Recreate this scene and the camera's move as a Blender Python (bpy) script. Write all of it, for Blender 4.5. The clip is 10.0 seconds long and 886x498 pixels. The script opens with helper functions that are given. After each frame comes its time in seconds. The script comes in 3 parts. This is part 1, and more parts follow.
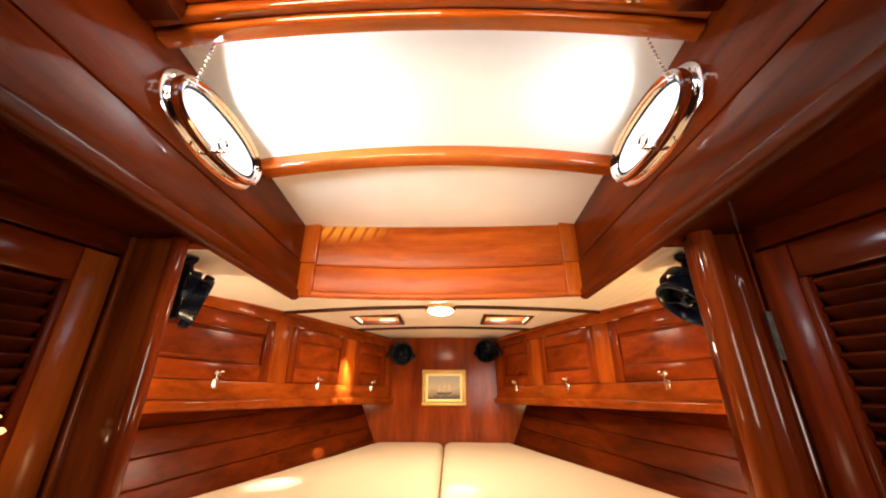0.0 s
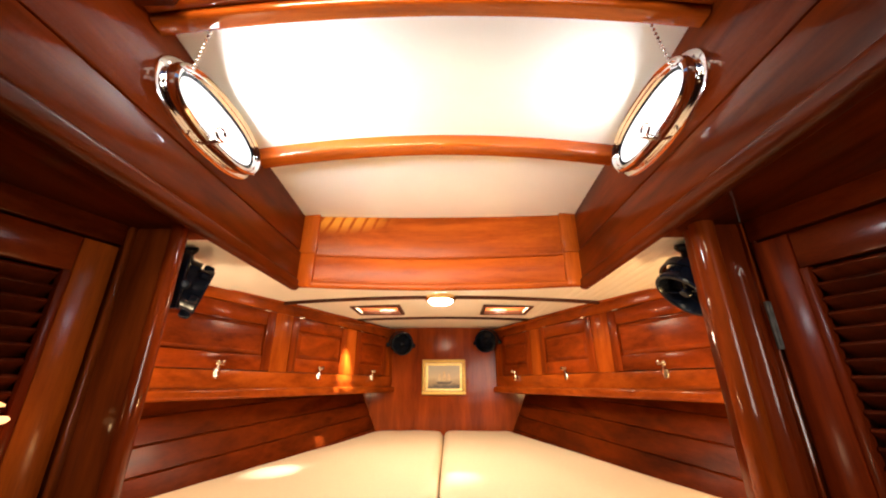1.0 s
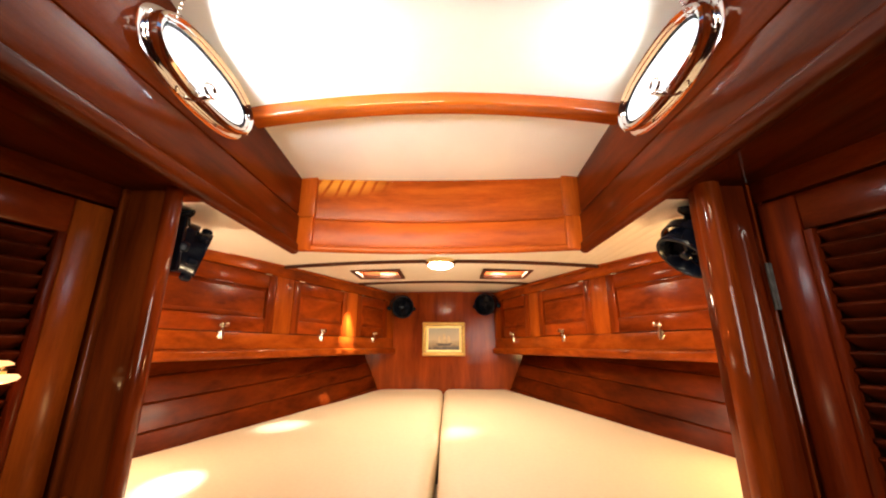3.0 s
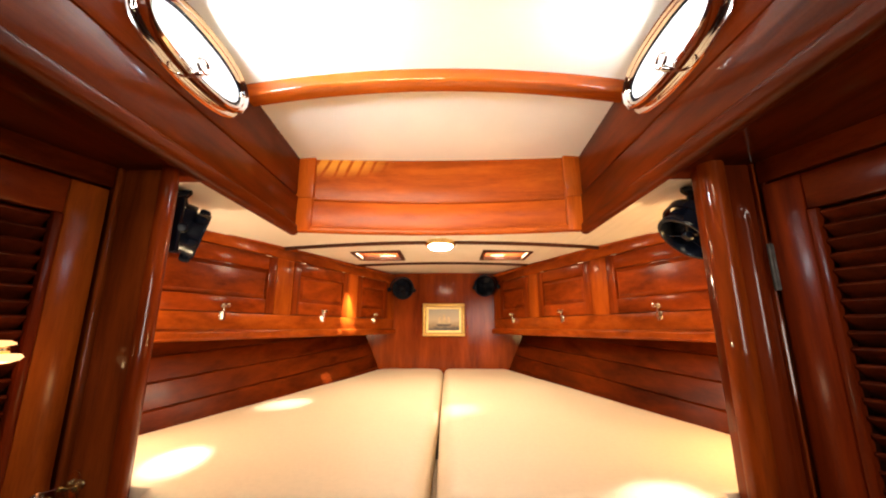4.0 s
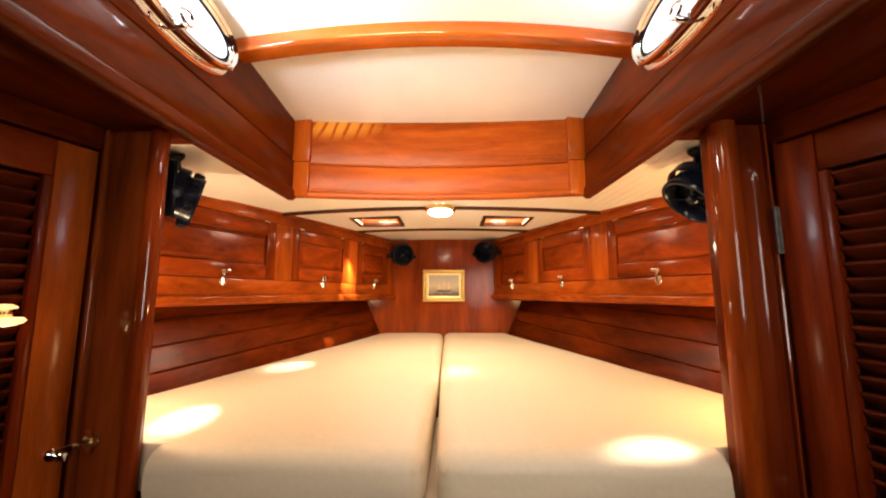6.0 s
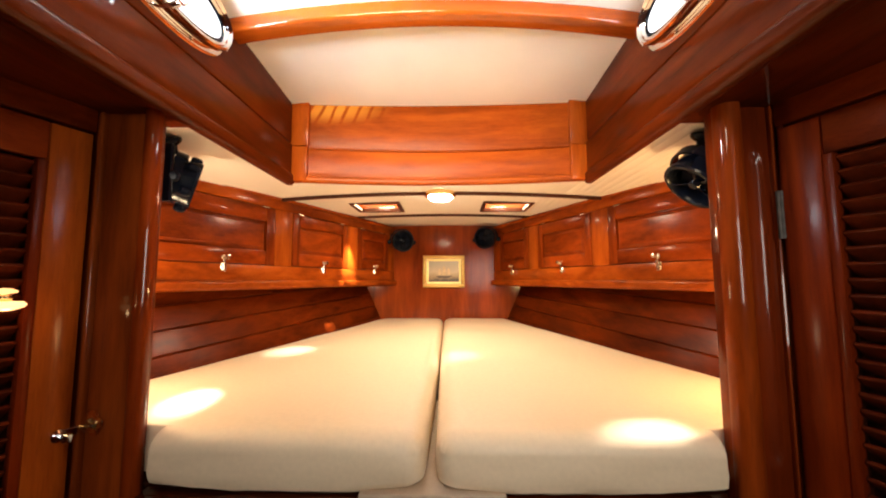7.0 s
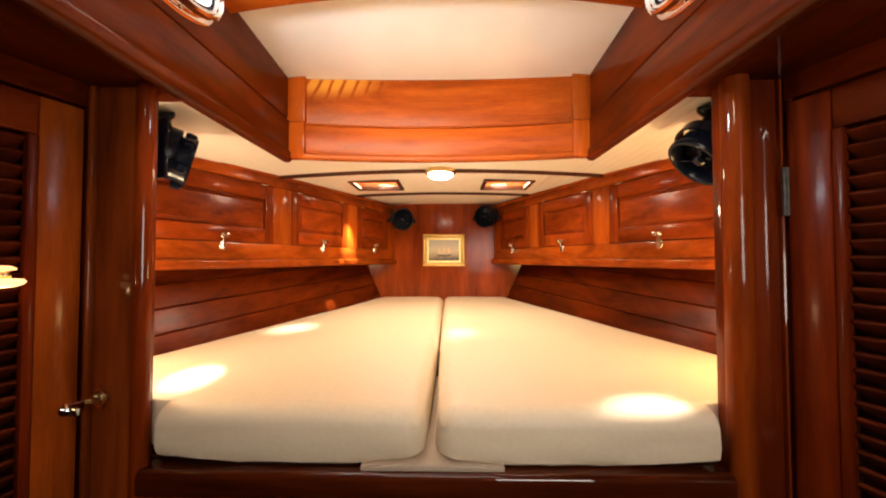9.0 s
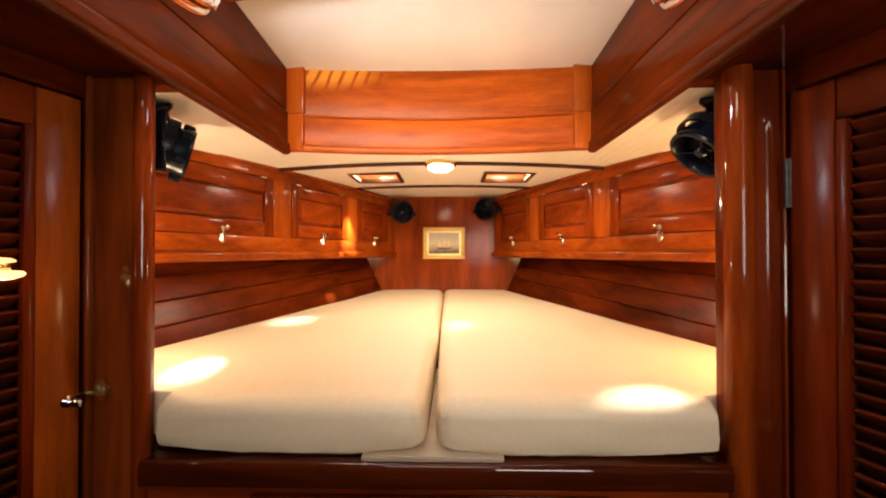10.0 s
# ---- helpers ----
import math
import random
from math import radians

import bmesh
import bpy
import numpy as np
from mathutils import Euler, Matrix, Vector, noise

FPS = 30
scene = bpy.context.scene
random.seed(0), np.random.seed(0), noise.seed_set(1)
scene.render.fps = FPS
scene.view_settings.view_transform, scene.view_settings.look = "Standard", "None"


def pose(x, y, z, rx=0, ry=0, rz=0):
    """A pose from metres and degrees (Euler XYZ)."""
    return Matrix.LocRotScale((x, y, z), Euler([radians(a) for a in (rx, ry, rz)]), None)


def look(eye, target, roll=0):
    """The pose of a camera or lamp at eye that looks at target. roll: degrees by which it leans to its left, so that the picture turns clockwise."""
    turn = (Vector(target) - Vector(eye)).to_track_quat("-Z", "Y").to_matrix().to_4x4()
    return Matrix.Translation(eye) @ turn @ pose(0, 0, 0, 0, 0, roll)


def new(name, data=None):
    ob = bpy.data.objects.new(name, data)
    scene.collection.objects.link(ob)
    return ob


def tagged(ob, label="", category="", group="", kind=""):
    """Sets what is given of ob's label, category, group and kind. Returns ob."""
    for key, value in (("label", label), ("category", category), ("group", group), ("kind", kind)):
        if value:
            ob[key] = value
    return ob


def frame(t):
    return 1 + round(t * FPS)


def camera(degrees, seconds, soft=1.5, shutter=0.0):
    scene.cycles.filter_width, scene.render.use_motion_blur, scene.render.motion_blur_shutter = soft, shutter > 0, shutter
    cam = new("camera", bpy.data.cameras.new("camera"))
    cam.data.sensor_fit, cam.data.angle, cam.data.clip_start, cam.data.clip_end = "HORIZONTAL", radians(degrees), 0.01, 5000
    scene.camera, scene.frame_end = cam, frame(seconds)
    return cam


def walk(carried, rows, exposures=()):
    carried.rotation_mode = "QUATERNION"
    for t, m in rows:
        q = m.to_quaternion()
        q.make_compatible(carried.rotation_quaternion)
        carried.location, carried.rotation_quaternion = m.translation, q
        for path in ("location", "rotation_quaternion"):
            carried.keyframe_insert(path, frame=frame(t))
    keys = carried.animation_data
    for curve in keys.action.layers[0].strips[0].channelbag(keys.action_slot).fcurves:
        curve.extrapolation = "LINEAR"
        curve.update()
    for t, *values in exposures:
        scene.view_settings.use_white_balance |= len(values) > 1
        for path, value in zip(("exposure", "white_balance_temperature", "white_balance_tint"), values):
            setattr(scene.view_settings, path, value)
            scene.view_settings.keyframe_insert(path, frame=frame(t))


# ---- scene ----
# Forward cabin of a sailing yacht: x to starboard, y forward, z up, floor at 0.
cam = camera(101.1, 10.0, 2.0)
PATH = [
    (0.0, pose(0.0417, -0.0406, 1.3219, 111.738, -0.104, 1.036)),
    (0.5, pose(0.0412, -0.0397, 1.3209, 111.245, -0.098, 1.014)),
    (1.0, pose(0.0406, -0.0385, 1.3212, 110.289, -0.080, 0.999)),
    (1.5, pose(0.0414, -0.0354, 1.3206, 109.095, -0.094, 1.030)),
    (2.0, pose(0.0410, -0.0329, 1.3190, 107.752, -0.057, 1.029)),
    (2.5, pose(0.0399, -0.0302, 1.3170, 106.357, -0.034, 0.976)),
    (4.0, pose(0.0399, -0.0221, 1.3142, 102.087, -0.007, 0.985)),
    (4.5, pose(0.0386, -0.0192, 1.3130, 100.712, 0.028, 0.937)),
    (5.0, pose(0.0385, -0.0168, 1.3116, 99.394, 0.042, 0.935)),
    (5.5, pose(0.0387, -0.0138, 1.3103, 98.148, 0.075, 0.957)),
    (7.0, pose(0.0395, -0.0072, 1.3053, 94.836, 0.073, 0.986)),
    (7.5, pose(0.0405, -0.0058, 1.3046, 93.888, 0.056, 1.023)),
    (8.0, pose(0.0413, -0.0040, 1.3036, 93.011, 0.046, 1.055)),
    (8.5, pose(0.0408, -0.0029, 1.3024, 92.278, 0.080, 1.045)),
    (9.0, pose(0.0399, -0.0018, 1.3020, 91.579, 0.072, 1.004)),
    (9.5, pose(0.0412, -0.0005, 1.3004, 91.020, 0.062, 1.054)),
    (10.0, pose(0.0401, 0.0001, 1.3000, 90.516, 0.067, 1.024)),
]
walk(cam, PATH)

# ---- light ----
world = bpy.data.worlds.new("sky")
scene.world = world
world.use_nodes = True
wn = world.node_tree
sky = wn.nodes.new("ShaderNodeTexSky")
sky.sky_type = "NISHITA"
sky.sun_disc = False
sky.sun_elevation, sky.sun_rotation = radians(48), radians(30)
wn.links.new(sky.outputs[0], wn.nodes["Background"].inputs[0])
wn.nodes["Background"].inputs[1].default_value = 0.12
sun = new("sun", bpy.data.lights.new("sun", "SUN"))
sun.data.energy, sun.data.angle, sun.data.color = 3.0, radians(0.5), (1.0, 0.95, 0.88)
sun.matrix_world = look((1.2, 2.1, 4.2), (0, 0, 1.3))
DAY = (0.87, 0.935, 1.0)
WARM = (1.0, 0.62, 0.28)
HALOGEN = (1.0, 0.92, 0.80)


def area_lamp(name, m, sx, sy, watts, colour):
    d = bpy.data.lights.new(name, "AREA")
    d.shape, d.size, d.size_y, d.energy, d.color = "RECTANGLE", sx, sy, watts, colour
    o = new(name, d)
    o.matrix_world = m
    return o


def spot_lamp(name, eye, target, watts, degrees, blend, colour, size=0.012):
    d = bpy.data.lights.new(name, "SPOT")
    d.energy, d.color, d.spot_size, d.spot_blend, d.shadow_soft_size = watts, colour, radians(degrees), blend, size
    o = new(name, d)
    o.matrix_world = look(eye, target)
    return o


def point_lamp(name, at, watts, colour, size):
    d = bpy.data.lights.new(name, "POINT")
    d.energy, d.color, d.shadow_soft_size = watts, colour, size
    o = new(name, d)
    o.location = at
    return o


for side in (-1, 1):
    # daylight in the two port openings
    lamp = area_lamp("port_daylight", look((side * 0.512, 0.69, 1.90), (-side * 0.10, 0.88, 2.02)), 0.26, 0.06, 4.4 - 2.8 * side, DAY)
    lamp.data.spread = radians(160)
# lamps of the light wells and the dome, with unseen ones added
spot_lamp("well_bulb", (-0.40, 1.93, 1.712), (-0.62, 1.52, 1.0), 70, 15, 1.0, HALOGEN, 0.02)
spot_lamp("well_bulb", (0.33, 1.93, 1.712), (0.06, 1.44, 1.0), 55, 13, 1.0, HALOGEN, 0.02)
# two extra spots under the port well, added for streaks on stile and hull
spot_lamp("well_bulb", (-0.450, 2.04, 1.66), (-0.556, 2.115, 1.38), 90, 28, 1.0, HALOGEN)
spot_lamp("well_bulb", (-0.40, 1.93, 1.68), (-0.635, 2.07, 1.045), 110, 9, 1.0, HALOGEN)
# unseen lamps, added for the light pools and warm glow over the cushions
spot_lamp("added_side_lamp", (-0.76, 1.50, 1.50), (-0.622, 0.935, 1.0), 120, 11, 0.7, HALOGEN, 0.02)
spot_lamp("added_side_lamp", (0.93, 0.985, 1.44), (0.455, 0.775, 1.0), 70, 13, 1.0, HALOGEN, 0.02)
point_lamp("added_side_lamp", (0.85, 0.90, 1.24), 7.5, (1.0, 0.62, 0.24), 0.03)
point_lamp("added_side_lamp", (-0.86, 0.88, 1.25), 8.0, (1.0, 0.74, 0.43), 0.03)
dome = area_lamp("dome_bulb", look((0, 1.62, 1.655), (0, 1.62, 0)), 0.10, 0.10, 0.6, (1.0, 0.78, 0.54))
dome.data.shape = "DISK"
# unseen warm fill under the hatch, sky light in it, and the lit saloon behind
hatch = area_lamp("hatch_fill", look((-0.22, -0.05, 2.02), (0.02, 1.30, 1.74)), 0.46, 0.26, 6.0, (1.0, 0.82, 0.58))
hatch.data.spread = radians(80)
sky_in = area_lamp("sky_in_hatch", look((0, -0.20, 2.24), (0, 0.43, 2.10)), 0.7, 0.12, 3.6, (1.0, 0.88, 0.70))
sky_in.data.spread = radians(110)
saloon = area_lamp("saloon_light", look((0.45, -1.19, 1.42), (-0.15, 1.0, 1.40)), 1.0, 0.5, 7.8, (1.0, 0.90, 0.78))
saloon.data.spread = radians(90)

# ---- materials ----


def mat(name):
    m = bpy.data.materials.new(name)
    m.use_nodes = True
    return m, m.node_tree, m.node_tree.nodes["Principled BSDF"]


def wood(name, dark, light, stretch, coat=0.9, sheen=0.05, ripple=0.05, barred=None):
    """Varnished timber; stretch is the grain's scale along each axis, small along the grain."""
    dark, light = [(c[0], c[1] * 1.01, c[2] * 0.95) for c in (dark, light)]
    m, nt, p = mat(name)

    def node(kind, **values):
        n = nt.nodes.new(kind)
        for key, v in values.items():
            n.inputs[key.replace("_", " ")].default_value = v
        return n

    tc = node("ShaderNodeTexCoord")
    info = node("ShaderNodeObjectInfo")
    mp = node("ShaderNodeMapping", Scale=stretch)
    shift = node("ShaderNodeVectorMath")
    shift.operation = "SCALE"
    shift.inputs[0].default_value = (3.1, 5.7, 4.3)
    add = node("ShaderNodeVectorMath")
    nt.links.new(info.outputs["Random"], shift.inputs["Scale"])
    nt.links.new(tc.outputs["Object"], mp.inputs[0])
    nt.links.new(mp.outputs[0], add.inputs[0])
    nt.links.new(shift.outputs[0], add.inputs[1])
    # broad figure, fine grain and short dark pores
    figure = node("ShaderNodeTexNoise", Scale=1.3, Detail=5.0, Distortion=0.9)
    grain = node("ShaderNodeTexNoise", Scale=8.0, Detail=4.0, Roughness=0.6)
    pores = node("ShaderNodeTexNoise", Scale=30.0, Detail=2.0)
    cloud = node("ShaderNodeTexNoise", Scale=3.2, Detail=2.0)
    for n in (figure, grain, pores):
        nt.links.new(add.outputs[0], n.inputs[0])
    nt.links.new(tc.outputs["Object"], cloud.inputs[0])
    mix = node("ShaderNodeMix")
    mix.inputs[0].default_value = 0.26
    nt.links.new(figure.outputs[0], mix.inputs[2])
    nt.links.new(grain.outputs[0], mix.inputs[3])
    ramp = node("ShaderNodeValToRGB")
    e = ramp.color_ramp.elements
    e[0].position, e[0].color = 0.33, (*[c * 0.85 for c in dark], 1)
    e[1].position, e[1].color = 0.66, (*light, 1)
    mid = e.new(0.47)
    mid.color = (*[(a * 0.6 + c * 0.4) for a, c in zip(dark, light)], 1)
    nt.links.new(mix.outputs[0], ramp.inputs[0])
    # tone: from piece to piece, in clouds along a board, and in the pores
    tone = node("ShaderNodeHueSaturation")
    piece = node("ShaderNodeMapRange")
    piece.inputs["To Min"].default_value, piece.inputs["To Max"].default_value = 0.84, 1.14
    patch = node("ShaderNodeMapRange")
    patch.inputs["From Min"].default_value, patch.inputs["From Max"].default_value = 0.3, 0.7
    patch.inputs["To Min"].default_value, patch.inputs["To Max"].default_value = 0.80, 1.16
    pore = node("ShaderNodeMapRange")
    pore.inputs["From Min"].default_value, pore.inputs["From Max"].default_value = 0.30, 0.48
    pore.inputs["To Min"].default_value, pore.inputs["To Max"].default_value = 0.86, 1.0
    nt.links.new(info.outputs["Random"], piece.inputs[0])
    nt.links.new(cloud.outputs[0], patch.inputs[0])
    nt.links.new(pores.outputs[0], pore.inputs[0])
    last = piece.outputs[0]
    for other in (patch, pore):
        times = node("ShaderNodeMath")
        times.operation = "MULTIPLY"
        nt.links.new(last, times.inputs[0])
        nt.links.new(other.outputs[0], times.inputs[1])
        last = times.outputs[0]
    nt.links.new(last, tone.inputs["Value"])
    nt.links.new(ramp.outputs[0], tone.inputs["Color"])
    nt.links.new(tone.outputs[0], p.inputs["Base Color"])
    if barred:
        # honey-coloured bars across the grain round one spot
        at, reach, honey = barred
        ball_map = node("ShaderNodeMapping", Location=[-a / r for a, r in zip(at, reach)], Scale=[1 / r for r in reach])
        far = node("ShaderNodeVectorMath")
        far.operation = "LENGTH"
        near = node("ShaderNodeMapRange")
        near.interpolation_type = "SMOOTHSTEP"
        near.inputs["From Min"].default_value, near.inputs["From Max"].default_value = 0.25, 1.0
        near.inputs["To Min"].default_value, near.inputs["To Max"].default_value = 1.0, 0.0
        turn = node("ShaderNodeMapping", Rotation=(0, radians(-24), 0))
        bars = node("ShaderNodeTexWave", Scale=7.6, Distortion=1.6, Detail=1.0)
        bars.inputs["Detail Scale"].default_value = 1.2
        cut = node("ShaderNodeMapRange")
        cut.inputs["From Min"].default_value, cut.inputs["From Max"].default_value = 0.0, 0.34
        both = node("ShaderNodeMath")
        both.operation = "MULTIPLY"
        blend = node("ShaderNodeMix")
        blend.data_type = "RGBA"
        nt.links.new(tc.outputs["Object"], ball_map.inputs[0])
        nt.links.new(ball_map.outputs[0], far.inputs[0])
        nt.links.new(far.outputs["Value"], near.inputs[0])
        nt.links.new(tc.outputs["Object"], turn.inputs[0])
        nt.links.new(turn.outputs[0], bars.inputs[0])
        nt.links.new(bars.outputs["Fac"], cut.inputs[0])
        nt.links.new(near.outputs[0], both.inputs[0])
        nt.links.new(cut.outputs[0], both.inputs[1])
        nt.links.new(both.outputs[0], blend.inputs[0])
        nt.links.new(tone.outputs[0], blend.inputs[6])
        blend.inputs[7].default_value = (*honey, 1)
        nt.links.new(blend.outputs[2], p.inputs["Base Color"])
    # brushed varnish: a slow ripple over the grain
    wave = node("ShaderNodeTexNoise", Scale=9.0, Detail=2.0)
    nt.links.new(tc.outputs["Object"], wave.inputs[0])
    rip = node("ShaderNodeBump", Strength=ripple, Distance=0.02)
    nt.links.new(wave.outputs[0], rip.inputs["Height"])
    fine = node("ShaderNodeBump", Strength=0.04, Distance=0.0015)
    nt.links.new(grain.outputs[0], fine.inputs["Height"])
    nt.links.new(rip.outputs[0], fine.inputs["Normal"])
    nt.links.new(fine.outputs[0], p.inputs["Normal"])
    nt.links.new(rip.outputs[0], p.inputs["Coat Normal"])
    p.inputs["Roughness"].default_value = 0.5
    p.inputs["Specular IOR Level"].default_value = 0.03
    p.inputs["Coat Weight"].default_value, p.inputs["Coat Roughness"].default_value = coat, sheen
    return m


GX, GY, GZ = (0.9, 9, 9), (9, 0.9, 9), (9, 9, 0.9)
RED_D, RED_L = (0.085, 0.0088, 0.0008), (0.25, 0.035, 0.0032)
MAH_X = wood("mahogany_athwart", RED_D, RED_L, GX, 0.5)
MAH_Y = wood("mahogany_fore_aft", RED_D, RED_L, GY, 0.5)
MAH_Z = wood("mahogany_upright", RED_D, RED_L, GZ, 0.6, 0.07)
# mahogany toned by part: lockers, posts darkened as shaded, port stile lightened as lit
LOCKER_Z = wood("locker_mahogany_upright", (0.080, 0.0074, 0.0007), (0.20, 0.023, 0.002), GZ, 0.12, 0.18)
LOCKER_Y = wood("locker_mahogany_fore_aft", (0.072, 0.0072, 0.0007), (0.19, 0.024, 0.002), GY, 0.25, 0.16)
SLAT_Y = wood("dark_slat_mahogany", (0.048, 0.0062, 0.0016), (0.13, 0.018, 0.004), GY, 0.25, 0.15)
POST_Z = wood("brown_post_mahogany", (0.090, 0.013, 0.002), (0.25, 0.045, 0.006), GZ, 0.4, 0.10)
LIT_STILE_Z = wood("lit_stile_mahogany_upright", (0.18, 0.025, 0.0025), (0.46, 0.088, 0.008), GZ, 0.25, 0.18)
SATIN_Y = wood("orange_mahogany_fore_aft", (0.19, 0.026, 0.002), (0.42, 0.080, 0.007), GY, 0.3, 0.12)
SATIN_Z = wood("orange_mahogany_upright", (0.22, 0.032, 0.0025), (0.46, 0.092, 0.008), GZ, 0.2, 0.16)
SATIN_X = wood("orange_mahogany_athwart", (0.20, 0.027, 0.002), (0.43, 0.082, 0.007), GX, 0.10, 0.22)
BARRED_X = wood("honey_barred_mahogany_athwart", (0.20, 0.027, 0.002), (0.43, 0.082, 0.007), GX, 0.10, 0.22, 0.05, ((-0.46, 1.33, 1.972), (0.30, 0.40, 0.085), (0.66, 0.25, 0.03)))
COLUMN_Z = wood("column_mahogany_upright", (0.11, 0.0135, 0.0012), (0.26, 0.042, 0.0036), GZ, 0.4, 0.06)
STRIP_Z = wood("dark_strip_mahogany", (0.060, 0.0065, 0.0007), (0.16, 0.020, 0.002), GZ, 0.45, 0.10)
# trunk sides and side decks: mahogany with their shade put into the tone
TRUNK_Y = wood("shade_toned_mahogany_fore_aft", (0.052, 0.0058, 0.0005), (0.140, 0.0195, 0.0015), GY, 0.28, 0.08)
POLISHED_X = wood("polished_mahogany_athwart", (0.040, 0.005, 0.0008), (0.12, 0.018, 0.002), GX, 1.0, 0.04)
DOOR_Y = wood("door_mahogany_fore_aft", (0.115, 0.0135, 0.0012), (0.29, 0.044, 0.004), GY, 0.22, 0.16)
DOOR_Z = wood("door_mahogany_upright", (0.115, 0.0135, 0.0012), (0.29, 0.044, 0.004), GZ, 0.22, 0.16)
WALL_Z = wood("bulkhead_mahogany", (0.15, 0.018, 0.0016), (0.29, 0.048, 0.005), GZ, 0.22, 0.14)
BEAM = wood("varnished_beam", (0.25, 0.036, 0.0025), (0.54, 0.110, 0.008), GX, 1.0, 0.05)
# planking darkened for the shade beneath the cabinet ledge
HULL = wood("shade_toned_planking", (0.048, 0.0058, 0.0006), (0.15, 0.0205, 0.0019), GY, 0.14, 0.20)
DARK = wood("dark_mahogany", (0.045, 0.014, 0.009), (0.11, 0.034, 0.018), GX, 0.3, 0.15)


def plain(name, colour, rough, metal=0.0, noise_scale=40.0, amount=0.06, bump=0.0):
    m, nt, p = mat(name)
    n = nt.nodes.new("ShaderNodeTexNoise")
    tc = nt.nodes.new("ShaderNodeTexCoord")
    n.inputs["Scale"].default_value, n.inputs["Detail"].default_value = noise_scale, 5
    nt.links.new(tc.outputs["Object"], n.inputs[0])
    ramp = nt.nodes.new("ShaderNodeValToRGB")
    ramp.color_ramp.elements[0].position, ramp.color_ramp.elements[1].position = 0.3, 0.7
    ramp.color_ramp.elements[0].color = (*[c * (1 - amount) for c in colour], 1)
    ramp.color_ramp.elements[1].color = (*[min(1, c * (1 + amount)) for c in colour], 1)
    nt.links.new(n.outputs[0], ramp.inputs[0])
    nt.links.new(ramp.outputs[0], p.inputs["Base Color"])
    p.inputs["Roughness"].default_value, p.inputs["Metallic"].default_value = rough, metal
    if bump:
        b = nt.nodes.new("ShaderNodeBump")
        b.inputs["Strength"].default_value, b.inputs["Distance"].default_value = bump, 0.002
        nt.links.new(n.outputs[0], b.inputs["Height"])
        nt.links.new(b.outputs[0], p.inputs["Normal"])
    return m


PEWTER = plain("dull_hinge_metal", (0.10, 0.092, 0.085), 0.55, 0.7, 60, 0.25, 0.1)
CREAM = plain("cream_panel", (0.93, 0.90, 0.83), 0.5, 0, 6, 0.03, 0.03)
ROOF = plain("white_roof_panel", (0.93, 0.91, 0.82), 0.5, 0, 5, 0.03, 0.03)
VINYL = plain("cream_upholstery", (0.85, 0.70, 0.50), 0.45, 0, 90, 0.03, 0.06)
LINER = plain("beige_liner", (0.52, 0.41, 0.30), 0.6, 0, 120, 0.05, 0.1)
CHROME = plain("chrome", (0.82, 0.83, 0.85), 0.08, 1.0, 20, 0.02)
BRASS = plain("brass", (0.78, 0.58, 0.28), 0.2, 1.0, 30, 0.06)
NICKEL = plain("nickel", (0.74, 0.66, 0.52), 0.22, 1.0, 30, 0.06)
BLACK = plain("black_plastic", (0.005, 0.007, 0.014), 0.24, 0, 40, 0.2)
BLACK.node_tree.nodes["Principled BSDF"].inputs["Specular IOR Level"].default_value = 0.14
GOLD = plain("bright_gold_slip", (0.95, 0.72, 0.30), 0.32, 0.5, 90, 0.10)
PAINT_DARK = plain("umber_paint", (0.09, 0.055, 0.03), 0.45, 0, 60, 0.3)
PAINT_PALE = plain("ochre_paint", (0.60, 0.44, 0.24), 0.45, 0, 60, 0.2)
GILT = plain("gilt_frame", (0.55, 0.34, 0.09), 0.35, 0.6, 90, 0.2, 0.2)


def glow(name, colour, strength, base=(0.8, 0.8, 0.8)):
    m, nt, p = mat(name)
    p.inputs["Emission Color"].default_value = (*colour, 1)
    p.inputs["Emission Strength"].default_value = strength
    p.inputs["Base Color"].default_value = (*base, 1)
    return m


PORT_GLASS = glow("daylit_port_glass", (0.84, 0.90, 1.0), 0.95)
LAMP_GLASS = glow("lit_opal_glass", (1.0, 0.82, 0.58), 100.0)
WELL_GLASS = glow("lit_frosted_pane", (1.0, 0.76, 0.42), 5.0)
BULB_GLASS = glow("lit_bulb_glass", (1.0, 0.84, 0.58), 55.0)

# emission standing in for the reflection on the port louvres
GLOW_UPPER = glow("upper_reflection_glow", (1.0, 0.50, 0.18), 2.2, (0.30, 0.05, 0.01))
GLOW_LOWER = glow("lower_reflection_glow", (1.0, 0.56, 0.22), 2.2, (0.5, 0.3, 0.15))

# ---- mesh helpers ----


def mesh(name, bm, material, smooth=True):
    bmesh.ops.recalc_face_normals(bm, faces=bm.faces[:])
    me = bpy.data.meshes.new(name)
    bm.to_mesh(me)
    bm.free()
    me.materials.append(material)
    if smooth:
        me.shade_smooth()
        me.set_sharp_from_angle(angle=radians(32))
    return me


def part(name, bm, material, parent, label="", smooth=True):
    ob = new(name, mesh(name, bm, material, smooth))
    ob.parent = parent
    if label:
        tagged(ob, label)
    return ob


def thing(name, label, category, at=(0, 0, 0), group="", kind=""):
    ob = new(name)
    ob.location = at
    ob.empty_display_size = 0.05
    return tagged(ob, label, category, group, kind)


def solid(name, bm, material, label, category="", kind="", group=""):
    return tagged(new(name, mesh(name, bm, material)), label, category, group, kind)


